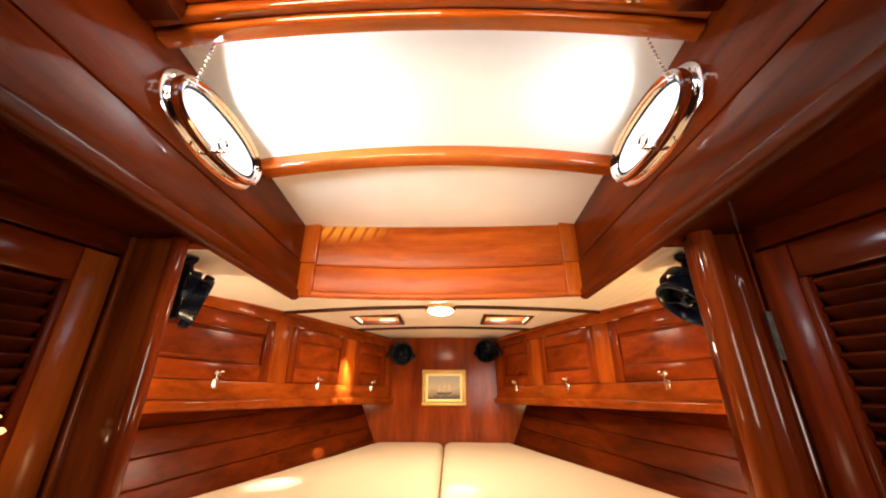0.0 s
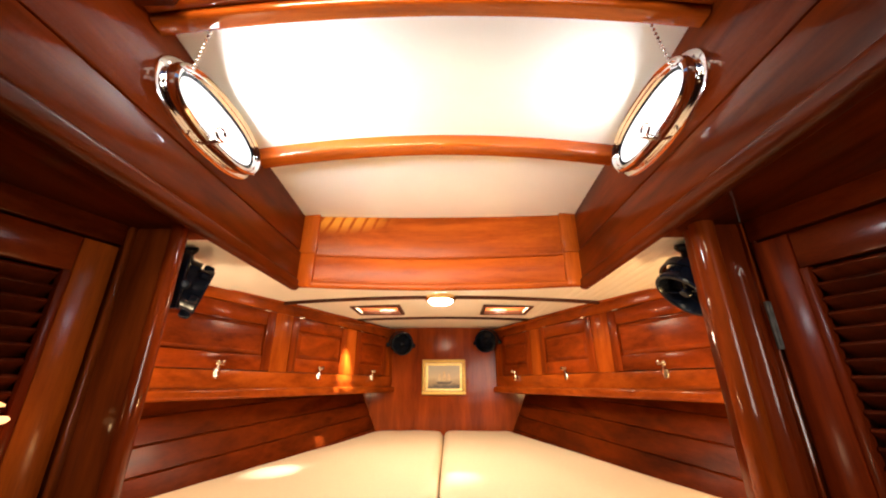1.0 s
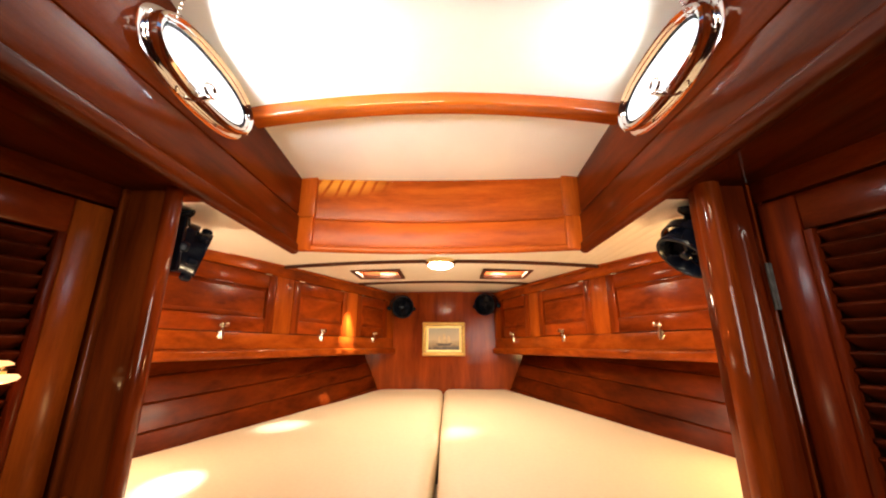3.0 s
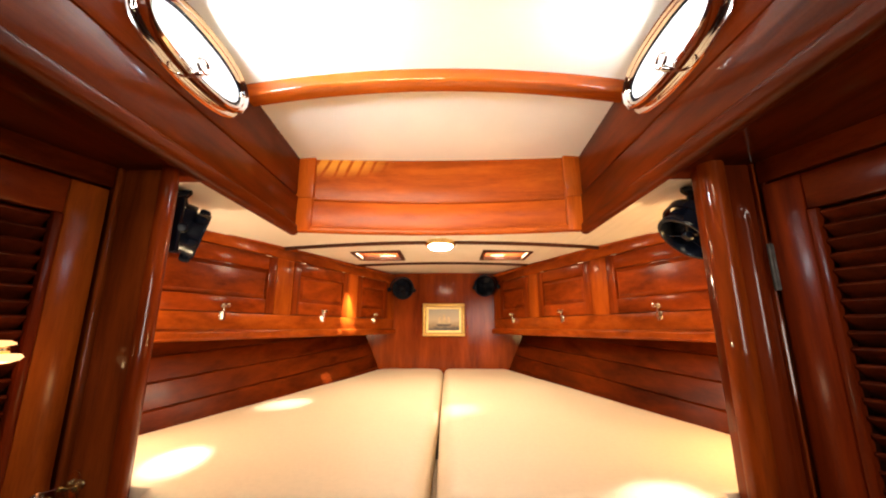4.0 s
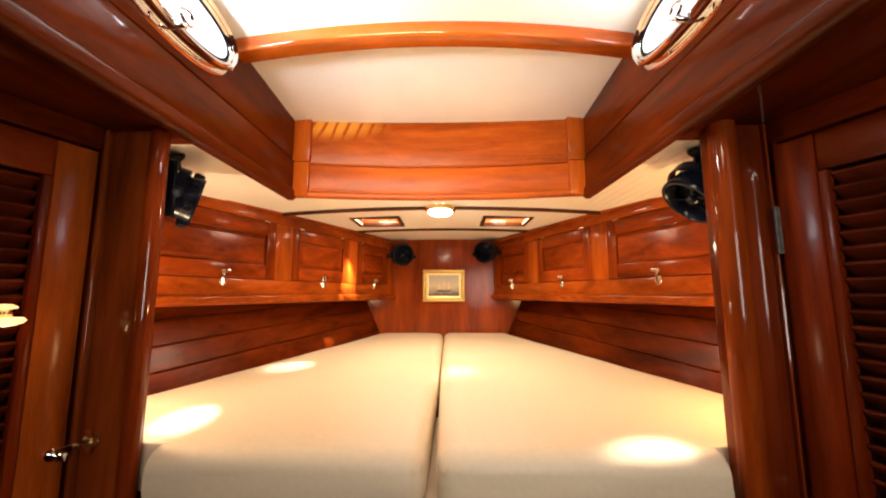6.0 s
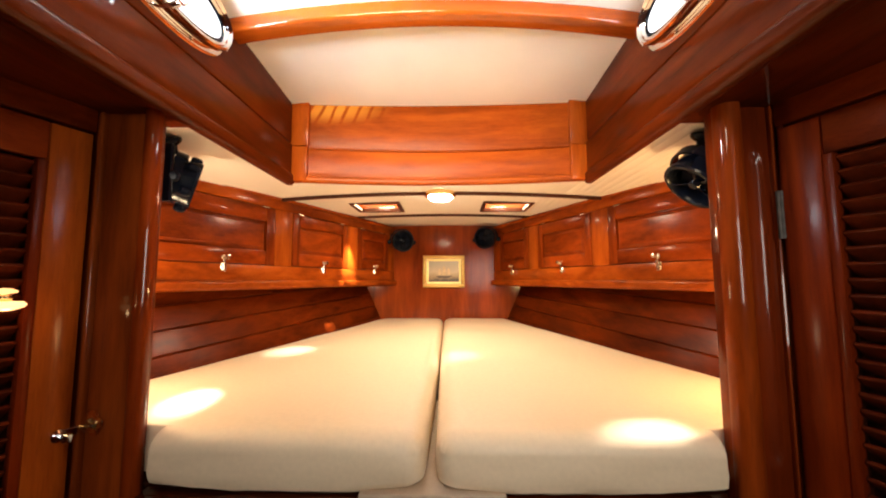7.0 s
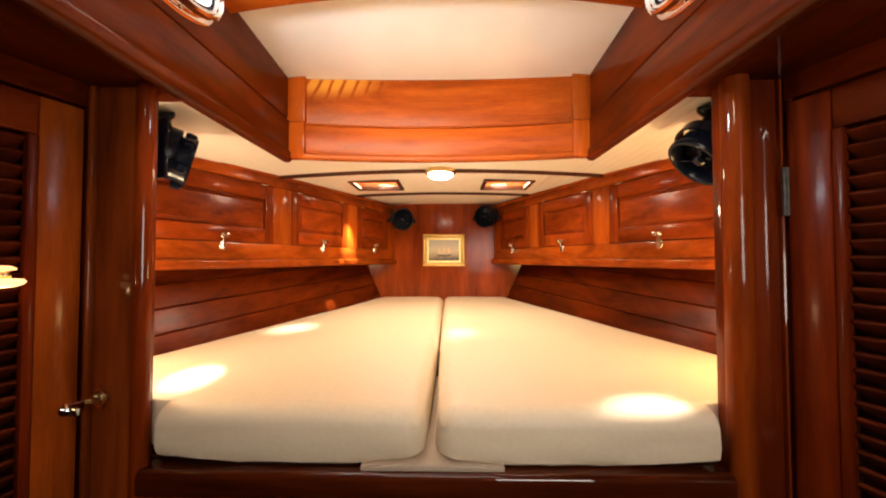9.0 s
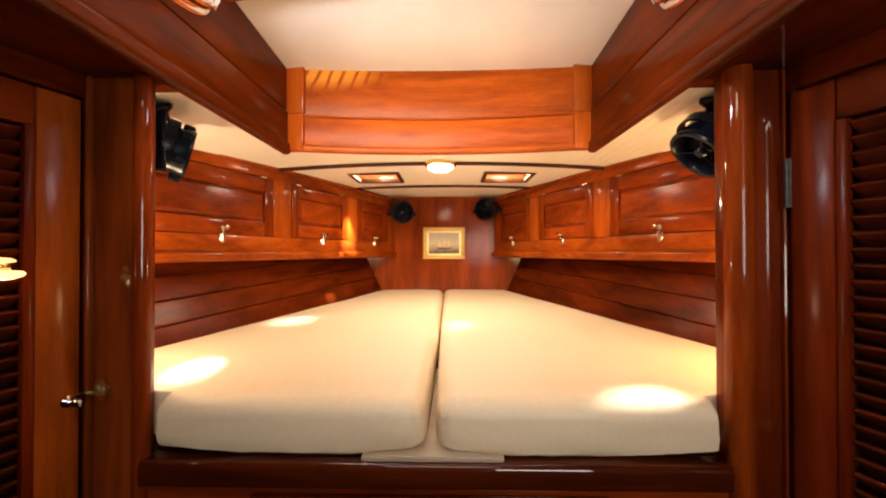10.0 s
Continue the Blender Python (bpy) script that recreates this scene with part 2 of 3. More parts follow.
def box(x0, x1, y0, y1, z0, z1, bevel=0.0, segs=2, bm=None, m=None):
    b = bmesh.new()
    bmesh.ops.create_cube(b, size=1.0)
    for v in b.verts:
        v.co = Vector((x0 + (v.co.x + 0.5) * (x1 - x0), y0 + (v.co.y + 0.5) * (y1 - y0), z0 + (v.co.z + 0.5) * (z1 - z0)))
    if bevel:
        bmesh.ops.bevel(b, geom=b.edges[:], offset=bevel, segments=segs, affect="EDGES", profile=0.5)
    if m is not None:
        b.transform(m)
    return join(bm, b)


def join(bm, b):
    """Adds b to bm."""
    if bm is None:
        return b
    me = bpy.data.meshes.new("tmp")
    b.to_mesh(me)
    b.free()
    bm.from_mesh(me)
    bpy.data.meshes.remove(me)
    return bm


def prism(outline, z0, z1, bevel=0.0, segs=3):
    """An upright prism over a plan outline of (x, y)."""
    b = bmesh.new()
    f = b.faces.new([b.verts.new((x, y, z0)) for x, y in outline])
    out = bmesh.ops.extrude_face_region(b, geom=[f])
    for v in out["geom"]:
        if isinstance(v, bmesh.types.BMVert):
            v.co.z = z1
    if bevel:
        bmesh.ops.bevel(b, geom=b.edges[:], offset=bevel, segments=segs, affect="EDGES", profile=0.5)
    return b


def lathe(profile, segs=32, m=None, bm=None, sx=1.0, sy=1.0):
    """Turns (radius, height) round z."""
    b = bmesh.new()
    rings = []
    for r, h in profile:
        if r < 1e-6:
            rings.append([b.verts.new((0, 0, h))])
        else:
            rings.append([b.verts.new((sx * r * math.cos(2 * math.pi * k / segs), sy * r * math.sin(2 * math.pi * k / segs), h)) for k in range(segs)])
    for a, c in zip(rings, rings[1:]):
        for k in range(segs):
            q = [a[k % len(a)], a[(k + 1) % len(a)], c[(k + 1) % len(c)], c[k % len(c)]]
            q = list(dict.fromkeys(q))
            if len(q) > 2:
                b.faces.new(q)
    if m is not None:
        b.transform(m)
    return join(bm, b)


def sweep(profile, points, closed=False, bm=None, m=None, cap=True):
    """Carries a closed profile of (sideways, up) along a mostly level line."""
    b = bmesh.new()
    pts = [Vector(p) for p in points]
    n = len(pts)
    rings = []
    for i, p in enumerate(pts):
        a = pts[(i - 1) % n] if closed or i else p
        c = pts[(i + 1) % n] if closed or i < n - 1 else p
        t = (c - a).normalized()
        side = t.cross(Vector((0, 0, 1)))
        side = side.normalized() if side.length > 1e-5 else Vector((1, 0, 0))
        up = side.cross(t)
        rings.append([b.verts.new(p + side * u + up * w) for u, w in profile])
    k = len(profile)
    for i in range(n if closed else n - 1):
        a, c = rings[i], rings[(i + 1) % n]
        for j in range(k):
            b.faces.new((a[j], a[(j + 1) % k], c[(j + 1) % k], c[j]))
    if cap and not closed:
        b.faces.new(rings[0])
        b.faces.new(rings[-1][::-1])
    if m is not None:
        b.transform(m)
    return join(bm, b)


def rounded(w, h, r, n=4):
    """A rounded rectangle profile centred on 0."""
    out = []
    for cx, cy, a0 in ((w / 2 - r, h / 2 - r, 0), (-w / 2 + r, h / 2 - r, 90), (-w / 2 + r, -h / 2 + r, 180), (w / 2 - r, -h / 2 + r, 270)):
        for k in range(n + 1):
            a = radians(a0 + 90 * k / n)
            out.append((cx + r * math.cos(a), cy + r * math.sin(a)))
    return out


def ball(r, at, bm=None, seg=10):
    b = bmesh.new()
    bmesh.ops.create_uvsphere(b, u_segments=seg, v_segments=max(6, seg // 2 + 2), radius=r)
    b.transform(Matrix.Translation(at))
    return join(bm, b)


def frame_matrix(origin, along, out):
    """Columns: along, out, up."""
    a, o = Vector(along).normalized(), Vector(out).normalized()
    u = Vector((0, 0, 1))
    m = Matrix((a, o, u)).transposed().to_4x4()
    return Matrix.Translation(origin) @ m


def oval_points(a, c, n=48):
    return [(a * math.copysign(abs(math.cos(t)) ** 0.86, math.cos(t)), c * math.copysign(abs(math.sin(t)) ** 0.86, math.sin(t))) for t in [2 * math.pi * k / n for k in range(n)]]


def oval(prof, m, a, c):
    b = bmesh.new()
    rings = [[b.verts.new((x, y, h)) for x, y in oval_points(a + d, c + d)] for d, h in prof]
    n = len(rings[0])
    for i in range(len(rings)):
        r0, r1 = rings[i], rings[(i + 1) % len(rings)]
        for k in range(n):
            b.faces.new((r0[k], r0[(k + 1) % n], r1[(k + 1) % n], r1[k]))
    b.transform(m)
    return b


def oval_disc(m, a, c, h):
    b = bmesh.new()
    f = b.faces.new([b.verts.new((x, y, h)) for x, y in oval_points(a, c)])
    r = bmesh.ops.extrude_face_region(b, geom=[f])
    bmesh.ops.translate(b, verts=[v for v in r["geom"] if isinstance(v, bmesh.types.BMVert)], vec=(0, 0, 0.004))
    b.transform(m)
    return b


def tube(points, r, closed=False, m=None, seg=8):
    b = bmesh.new()
    pts = [Vector(p) for p in points]
    n = len(pts)
    rings = []
    for i, p in enumerate(pts):
        t = (pts[(i + 1) % n] - pts[i - 1]) if closed else (pts[min(i + 1, n - 1)] - pts[max(i - 1, 0)])
        q = t.to_track_quat("Z", "Y")
        rings.append([b.verts.new(p + q @ Vector((r * math.cos(2 * math.pi * k / seg), r * math.sin(2 * math.pi * k / seg), 0))) for k in range(seg)])
    for i in range(n if closed else n - 1):
        a, c = rings[i], rings[(i + 1) % n]
        for k in range(seg):
            b.faces.new((a[k], a[(k + 1) % seg], c[(k + 1) % seg], c[k]))
    if not closed:
        b.faces.new(rings[0])
        b.faces.new(rings[-1][::-1])
    if m is not None:
        b.transform(m)
    return b


# ---- plan numbers ----
BOW = 2.63          # forward bulkhead
DECK = 1.675        # deckhead at the sides
TRUNK = 0.546       # half width of the coachroof trunk
FRONT = 1.30        # trunk front at its corners
POST = 0.614        # half width of the berth opening


def deckhead(x):
    return DECK + 0.028 * (1 - (x / 0.75) ** 2)


def roof_z(x, y):
    camber = 0.045 - 0.022 * min(1.0, max(0.0, (y - 0.95) / 0.37))
    return 1.966 + 0.08 * (1.26 - y) + camber * (1 - (x / TRUNK) ** 2)


def front_y(x):
    return FRONT + 0.06 * (1 - (x / TRUNK) ** 2)


def cab_x(y):
    return 0.36 + 0.37 * (BOW - y)


def hull_x(y, z):
    return 0.453 + 0.318 * (2.60 - y) + 0.45 * (z - 1.01)


# ---- structure ----
solid("floor", box(-1.3, 1.3, -1.3, 0.8, -0.03, 0.0), DARK, "dark wooden cabin sole", kind="structure")
solid("wall_bow", box(-0.75, 0.75, BOW, BOW + 0.03, 0.6, 1.76), WALL_Z, "varnished mahogany forward bulkhead", kind="structure")
solid("wall_aft", box(-1.4, 1.4, -1.25, -1.22, 0.0, 2.2), MAH_Z, "varnished mahogany aft bulkhead", kind="structure")
solid("berth_base", prism([(-0.72, 0.80), (0.72, 0.80), (1.02, 0.82), (0.44, 2.625), (-0.44, 2.625), (-1.02, 0.82)], 0.83, 0.875), DARK, "dark wooden berth platform under the cushions", kind="structure")

# hull sides in planks
for side, word in ((-1, "port"), (1, "starboard")):
    wall = thing("wall_" + word, "varnished mahogany planked hull side above the berth", "wall", kind="structure")
    edges = [0.90, 1.005, 1.085, 1.165, 1.245, 1.36]
    for z0, z1 in zip(edges, edges[1:]):
        b = bmesh.new()
        rows = []
        for k in range(13):
            y = 0.82 + (BOW - 0.002 - 0.82) * k / 12
            ring = []
            rise = 0.05 * (y - 1.66) - 0.010
            for dz, dx in ((z0 + 0.0008, 0.004), (z0 + 0.004, 0.0), (z1 - 0.004, 0.0), (z1 - 0.0008, 0.004), (z1 - 0.0008, 0.022), (z0 + 0.0008, 0.022)):
                ring.append(b.verts.new((side * (hull_x(y, dz + rise) + dx), y, dz + rise)))
            rows.append(ring)
        for a, c in zip(rows, rows[1:]):
            for j in range(6):
                b.faces.new((a[j], a[(j + 1) % 6], c[(j + 1) % 6], c[j]))
        b.faces.new(rows[0])
        b.faces.new(rows[-1][::-1])
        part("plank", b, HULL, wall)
    b = bmesh.new()
    quads = [[(side * (hull_x(y, z) + 0.023), y, z) for y, z in ((0.82, 0.86), (BOW, 0.86), (BOW, 1.70), (0.82, 1.70))]]
    for q in quads:
        b.faces.new([b.verts.new(c) for c in q])
    r = bmesh.ops.extrude_face_region(b, geom=b.faces[:])
    bmesh.ops.translate(b, verts=[v for v in r["geom"] if isinstance(v, bmesh.types.BMVert)], vec=(side * 0.02, 0, 0))
    part("backing", b, DARK, wall)


# deckhead over the berth, boarded fore and aft
def deckhead_mesh():
    b = bmesh.new()
    ys = [0.835 + (BOW - 0.835) * k / 16 for k in range(17)]
    step = 0.036
    xs = [-0.99 + step * k for k in range(56)]
    wells = ((-0.462, -0.222, 1.812, 2.030), (0.222, 0.462, 1.812, 2.030))
    for x0, x1 in zip(xs, xs[1:]):
        g = 0.0012
        dip = 0.0005 if x0 > 0.40 else 0.0
        for a, c, za, zc in ((x0, x0 + g, dip, 0.0), (x0 + g, x1 - g, 0.0, 0.0), (x1 - g, x1, 0.0, dip)):
            spans = []
            mid = (a + c) / 2
            lo = 0.835 if abs(mid) > TRUNK + 0.012 else front_y(mid) + 0.004
            cuts = [lo, 1.812, 2.030, BOW]
            inside = any(w[0] < mid < w[1] for w in wells)
            for i, (s0, s1) in enumerate(zip(cuts, cuts[1:])):
                if i == 1 and inside:
                    continue
                spans.append((s0, s1))
            for s0, s1 in spans:
                b.faces.new([b.verts.new(v) for v in ((a, s0, deckhead(a) + za), (c, s0, deckhead(c) + zc), (c, s1, deckhead(c) + zc), (a, s1, deckhead(a) + za))])
    bmesh.ops.remove_doubles(b, verts=b.verts[:], dist=0.0004)
    r = bmesh.ops.extrude_face_region(b, geom=b.faces[:])
    bmesh.ops.translate(b, verts=[v for v in r["geom"] if isinstance(v, bmesh.types.BMVert)], vec=(0, 0, 0.012))
    return b


solid("ceiling_berth", deckhead_mesh(), CREAM, "cream boarded deckhead over the berth", kind="structure")
solid("deck", prism([(-1.14, 1.42), (1.14, 1.42), (0.80, BOW + 0.06), (-0.80, BOW + 0.06)], 1.90, 1.93), DARK, "deck above the berth", kind="structure")


# coachroof panel: one sheet with camber, with the hatch opening aft
def roof_mesh():
    b = bmesh.new()
    xs = [-TRUNK - 0.02 + (2 * TRUNK + 0.04) * k / 20 for k in range(21)]
    for a, c in zip(xs, xs[1:]):
        inside = abs((a + c) / 2) < 0.44
        for s0, s1 in ((-1.22, -0.30), (-0.30, 0.412), (0.412, 0.94), (0.94, 1.06), (1.06, 1.18), (1.18, 1.30), (1.30, 1.42)):
            if s0 == -0.30 and inside:
                continue
            b.faces.new([b.verts.new((x, y, roof_z(x, y))) for x, y in ((a, s0), (c, s0), (c, s1), (a, s1))])
    bmesh.ops.remove_doubles(b, verts=b.verts[:], dist=0.0004)
    r = bmesh.ops.extrude_face_region(b, geom=b.faces[:])
    bmesh.ops.translate(b, verts=[v for v in r["geom"] if isinstance(v, bmesh.types.BMVert)], vec=(0, 0, 0.015))
    return b


solid("ceiling_coachroof", roof_mesh(), ROOF, "white cambered coachroof panel", kind="structure")


def roof_beam(name, y0, y1, drop, material, label):
    pts = [(x, (y0 + y1) / 2, roof_z(x, (y0 + y1) / 2) - drop / 2 + 0.004) for x in [-TRUNK + 2 * TRUNK * k / 24 for k in range(25)]]
    return solid(name, sweep(rounded(y1 - y0, drop + 0.008, 0.009), pts), material, label, "beam", "structure")


roof_beam("roof_beam", 0.892, 0.950, 0.036, BEAM, "bowed varnished mahogany roof beam")
roof_beam("roof_beam", 0.464, 0.504, 0.042, BEAM, "bowed varnished mahogany beam at the hatch")
roof_beam("hatch_moulding", 0.440, 0.465, 0.032, BEAM, "varnished moulding along the hatch beam")
roof_beam("hatch_moulding", 0.414, 0.441, 0.012, BEAM, "varnished moulding along the hatch beam")

# trunk sides, in an upper and a lower board with a bead along the bottom
for side, word in ((-1, "port"), (1, "starboard")):
    t = thing("trunk_side_" + word, "varnished mahogany coachroof side with two boards and a rounded lower bead", "wall", kind="structure")
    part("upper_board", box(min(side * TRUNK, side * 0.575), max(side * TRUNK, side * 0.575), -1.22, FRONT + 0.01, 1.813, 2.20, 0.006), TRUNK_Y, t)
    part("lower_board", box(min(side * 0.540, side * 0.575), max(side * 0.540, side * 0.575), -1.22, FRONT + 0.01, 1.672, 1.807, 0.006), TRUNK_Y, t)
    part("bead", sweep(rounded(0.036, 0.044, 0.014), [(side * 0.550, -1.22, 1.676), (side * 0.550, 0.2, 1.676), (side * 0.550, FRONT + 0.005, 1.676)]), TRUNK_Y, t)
    # wooden underside of the side deck, aft of the berth opening
    x0, x1 = sorted((side * 0.57, side * 1.5))
    solid("side_deck_" + word, box(x0, x1, -1.22, 0.833, 1.672, 1.69), TRUNK_Y, "varnished underside of the side deck, shade put into its tone", kind="structure")

# trunk front: bowed boards between corner blocks
tf = thing("trunk_front", "varnished mahogany front of the coachroof, bowed in plan", "wall", kind="structure")
XS = [-0.500 + 1.00 * k / 20 for k in range(21)]


def bowed(dy, z, w, h, r):
    return sweep(rounded(w, h, r), [(x, front_y(x) + dy, z) for x in XS])


part("upper_board", bowed(0.014, 1.900, 0.022, 0.200, 0.003), BARRED_X, tf)
part("lower_board", bowed(0.008, 1.738, 0.022, 0.112, 0.004), SATIN_X, tf)
part("moulding", bowed(-0.002, 1.797, 0.014, 0.010, 0.004), SATIN_X, tf)
part("moulding", bowed(-0.006, 1.676, 0.020, 0.026, 0.008), SATIN_X, tf)
for side in (-1, 1):
    x0, x1 = sorted((side * 0.484, side * 0.552))
    part("corner_block", box(x0, x1, FRONT - 0.006, FRONT + 0.03, 1.668, 1.80, 0.004), SATIN_Z, tf)
    part("corner_block", box(x0, x1, FRONT - 0.002, FRONT + 0.03, 1.802, 2.02, 0.004), SATIN_Z, tf)

# hatch coaming above the second beam
hc = thing("hatch_coaming", "varnished mahogany hatch coaming in the roof", "hatch", kind="structure")
part("coaming_board", box(-0.46, 0.46, 0.394, 0.416, 2.045, 2.26, 0.004), BEAM, hc)
part("coaming_board", box(-0.46, 0.46, -0.325, -0.300, 2.07, 2.30, 0.004), BEAM, hc)
for side in (-1, 1):
    x0, x1 = sorted((side * 0.44, side * 0.465))
    part("coaming_board", box(x0, x1, -0.30, 0.393, 2.03, 2.28, 0.004), MAH_Y, hc)
    x0, x1 = sorted((side * 0.468, side * 0.545))
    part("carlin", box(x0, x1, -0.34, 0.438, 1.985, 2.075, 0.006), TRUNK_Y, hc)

hk = box(0.366, 0.398, 0.420, 0.436, 2.030, 2.046, 0.003)
hk = join(hk, tube([(0.382, 0.428, 2.034), (0.384, 0.424, 2.016), (0.392, 0.420, 2.004), (0.400, 0.424, 2.008)], 0.0065))
ball(0.010, (0.380, 0.426, 2.014), hk)
part("hatch_hook", hk, BRASS, hc, "dull brass hatch hook")

# bulkhead on each side of the opening, with a rounded column
for side, word in ((-1, "port"), (1, "starboard")):
    bk = thing("bulkhead_" + word, "varnished mahogany bulkhead with a rounded column beside the berth", "wall", kind="structure")
    x0, x1 = sorted((side * POST, side * 0.75))
    part("panel", box(x0, x1, 0.765, 0.80, 0.0, 1.672, 0.003), MAH_Z, bk)
    x0, x1 = sorted((side * 0.75, side * 1.5))
    part("backing", box(x0, x1, 0.785, 0.80, 0.0, 1.672), DARK, bk)
    cx, rc = (0.628, 0.025) if side > 0 else (-0.602, 0.017)
    col = prism([(cx + rc * math.cos(a), 0.752 + rc * math.sin(a)) for a in [2 * math.pi * k / 24 for k in range(24)]], 0.0, 1.672)
    part("column", col, COLUMN_Z if side > 0 else MAH_Z, bk)
    x0, x1 = sorted((cx + side * (rc + 0.002), side * 0.700))
    xm, w = (x0 + x1) / 2, (x1 - x0) / 2
    if side > 0:
        x1 = 0.7135
        b = bmesh.new()
        us = [x0 + (x1 - x0) * k / 30 for k in range(31)]
        zs = [0.0, 0.5, 0.9] + [0.93 + 0.01 * k for k in range(10)] + [1.1 + 0.08 * k for k in range(5)] + [1.48 + 0.01 * k for k in range(13)] + [1.672]
        half = 0.021

        def groove(x, z):
            end = max(0.0, 0.968 - z, z - 1.545) / 1.3
            d = math.hypot(x - xm, end) / half
            return 0.007 * math.sqrt(1 - d * d) if d < 1 else 0.0

        rows = [[b.verts.new((x, 0.7545 + groove(x, z), z)) for x in us] for z in zs]
        back = [[b.verts.new((x, 0.7655, z)) for x in (x0, x1)] for z in (0.0, 1.672)]
        for r0, r1 in zip(rows, rows[1:]):
            for p0, p1, p2, p3 in zip(r0, r0[1:], r1[1:], r1):
                b.faces.new((p0, p1, p2, p3))
        b.faces.new([r[0] for r in rows] + [back[1][0], back[0][0]])
        b.faces.new([r[-1] for r in rows] + [back[1][1], back[0][1]])
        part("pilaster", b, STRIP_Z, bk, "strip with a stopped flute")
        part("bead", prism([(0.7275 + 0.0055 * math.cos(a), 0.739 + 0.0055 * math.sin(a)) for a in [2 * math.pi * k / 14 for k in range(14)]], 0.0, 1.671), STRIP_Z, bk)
        part("jamb", box(0.7140, 0.722, 0.746, 0.766, 0.0, 1.672, 0.004), MAH_Z, bk)
    else:
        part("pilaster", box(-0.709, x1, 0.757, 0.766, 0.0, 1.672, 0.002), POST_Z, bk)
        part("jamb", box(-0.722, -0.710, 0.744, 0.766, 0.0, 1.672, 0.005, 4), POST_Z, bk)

# rail and panel below the cushions
bf = thing("berth_front", "varnished mahogany berth front with a rounded rail", "berth", kind="structure")
part("rail", sweep(rounded(0.066, 0.054, 0.014, 6), [(x, 0.761, 0.849) for x in (-0.590, -0.2, 0.2, 0.598)]), POLISHED_X, bf)
part("panel", box(-0.612, 0.612, 0.750, 0.775, 0.0, 0.824), MAH_X, bf)
part("drawer", box(-0.365, 0.365, 0.733, 0.748, 0.45, 0.806, 0.004), MAH_X, bf)

# ---- lockers beside the camera ----


def locker(side):
    m = frame_matrix((side * 0.723, 0.745, 0), (side * 0.33, -1, 0), (-side, -0.33, 0))
    lk = thing("locker", "varnished mahogany full-height locker with a louvred door", "locker", group="lockers")

    def bx(u0, u1, v0, v1, z0, z1, bevel=0.003):
        return box(u0, u1, v0, v1, z0, z1, bevel, 2, None, m)

    part("top_rail", bx(0.0, 1.9, -0.02, 0.004, 1.622, 1.672), LOCKER_Y, lk)
    part("side_panel", bx(0.53, 1.9, -0.02, 0.002, 0.0, 1.621), LOCKER_Y, lk)
    part("base", bx(0.0, 0.529, -0.02, 0.002, 0.0, 0.28), LOCKER_Y, lk)
    part("carcass", bx(-0.0, 1.9, -0.20, -0.18, 0.0, 1.66), DARK, lk)
    d = part("door", bx(0.006, 0.074, -0.022, 0.006, 0.29, 1.616, 0.004), LIT_STILE_Z if side < 0 else LOCKER_Z, lk)
    part("stile", bx(0.440, 0.520, -0.022, 0.006, 0.29, 1.616, 0.004), LOCKER_Z, d)
    part("rail", bx(0.0745, 0.4395, -0.022, 0.005, 1.540, 1.616, 0.004), LOCKER_Y, d)
    part("rail", bx(0.0745, 0.4395, -0.022, 0.005, 0.29, 0.38, 0.004), LOCKER_Y, d)
    part("bead", bx(0.0745, 0.090, -0.010, 0.008, 0.381, 1.539, 0.002), LOCKER_Z, d)
    me = None
    z = 0.392
    tilt = Matrix.Rotation(radians(38), 4, "X")
    while z < 1.53:
        if me is None:
            me = mesh("slat", box(0, 0.348, -0.019, 0.019, -0.004, 0.004, 0.003, 2, None, tilt), SLAT_Y)
        o = new("slat", me)
        o.parent = d
        o.matrix_world = m @ Matrix.Translation((0.091, -0.0135, z))
        z += 0.0282
    return lk, d, m


lk_port, door_port, m_port = locker(-1)
lk_star, door_star, m_star = locker(1)

# hinge on the starboard door, catch on the port door
hb = box(-0.004, 0.008, 0.0045, 0.008, 1.388, 1.486, 0.001, 1, None, m_star)
lathe([(0, 0), (0.0045, 0), (0.0045, 0.098), (0, 0.098)], 10, m_star @ Matrix.Translation((0.002, 0.010, 1.388)), hb)
part("hinge", hb, PEWTER, lk_star, "dull grey butt hinge")

kb = lathe([(0, 0.040), (0.007, 0.039), (0.010, 0.034), (0.008, 0.026), (0.0045, 0.020), (0.0045, 0.006), (0.012, 0.004), (0.012, 0.0), (0, 0)], 18, m_port @ Matrix.Translation((0.026, 0.006, 1.003)) @ Matrix.Rotation(radians(-90), 4, "X"))
box(-0.020, 0.030, 0.006, 0.010, 0.995, 1.012, 0.0015, 1, kb, m_port)
part("door_catch", kb, CHROME, door_port, "bright chrome door catch")
hp = bmesh.new()
for dx, dz, rr in ((0.0, 0.016, 0.013), (0.004, -0.012, 0.010), (0.014, 0.004, 0.009)):
    lathe([(0, 0.004), (rr, 0.003), (rr, 0), (0, 0)], 18, Matrix.Translation((-0.688 + dx, 0.752, 1.012 + dz)) @ Matrix.Rotation(radians(90), 4, "X"), hp)
box(-0.712, -0.682, 0.744, 0.7505, 1.004, 1.014, 0.001, 1, hp)
part("catch_plate", hp, BRASS, lk_port, "brass catch plate")

# glowing shapes for a lamp's reflection in the louvres; their brass mount is made up
wl = thing("lamp_reflection", "glowing stand-in for a lamp reflection in the louvred door, on an added brass mount", "lamp")
wm = m_port @ Matrix.Translation((0.128, 0.0, 1.262)) @ Matrix.Scale(1.0, 4)
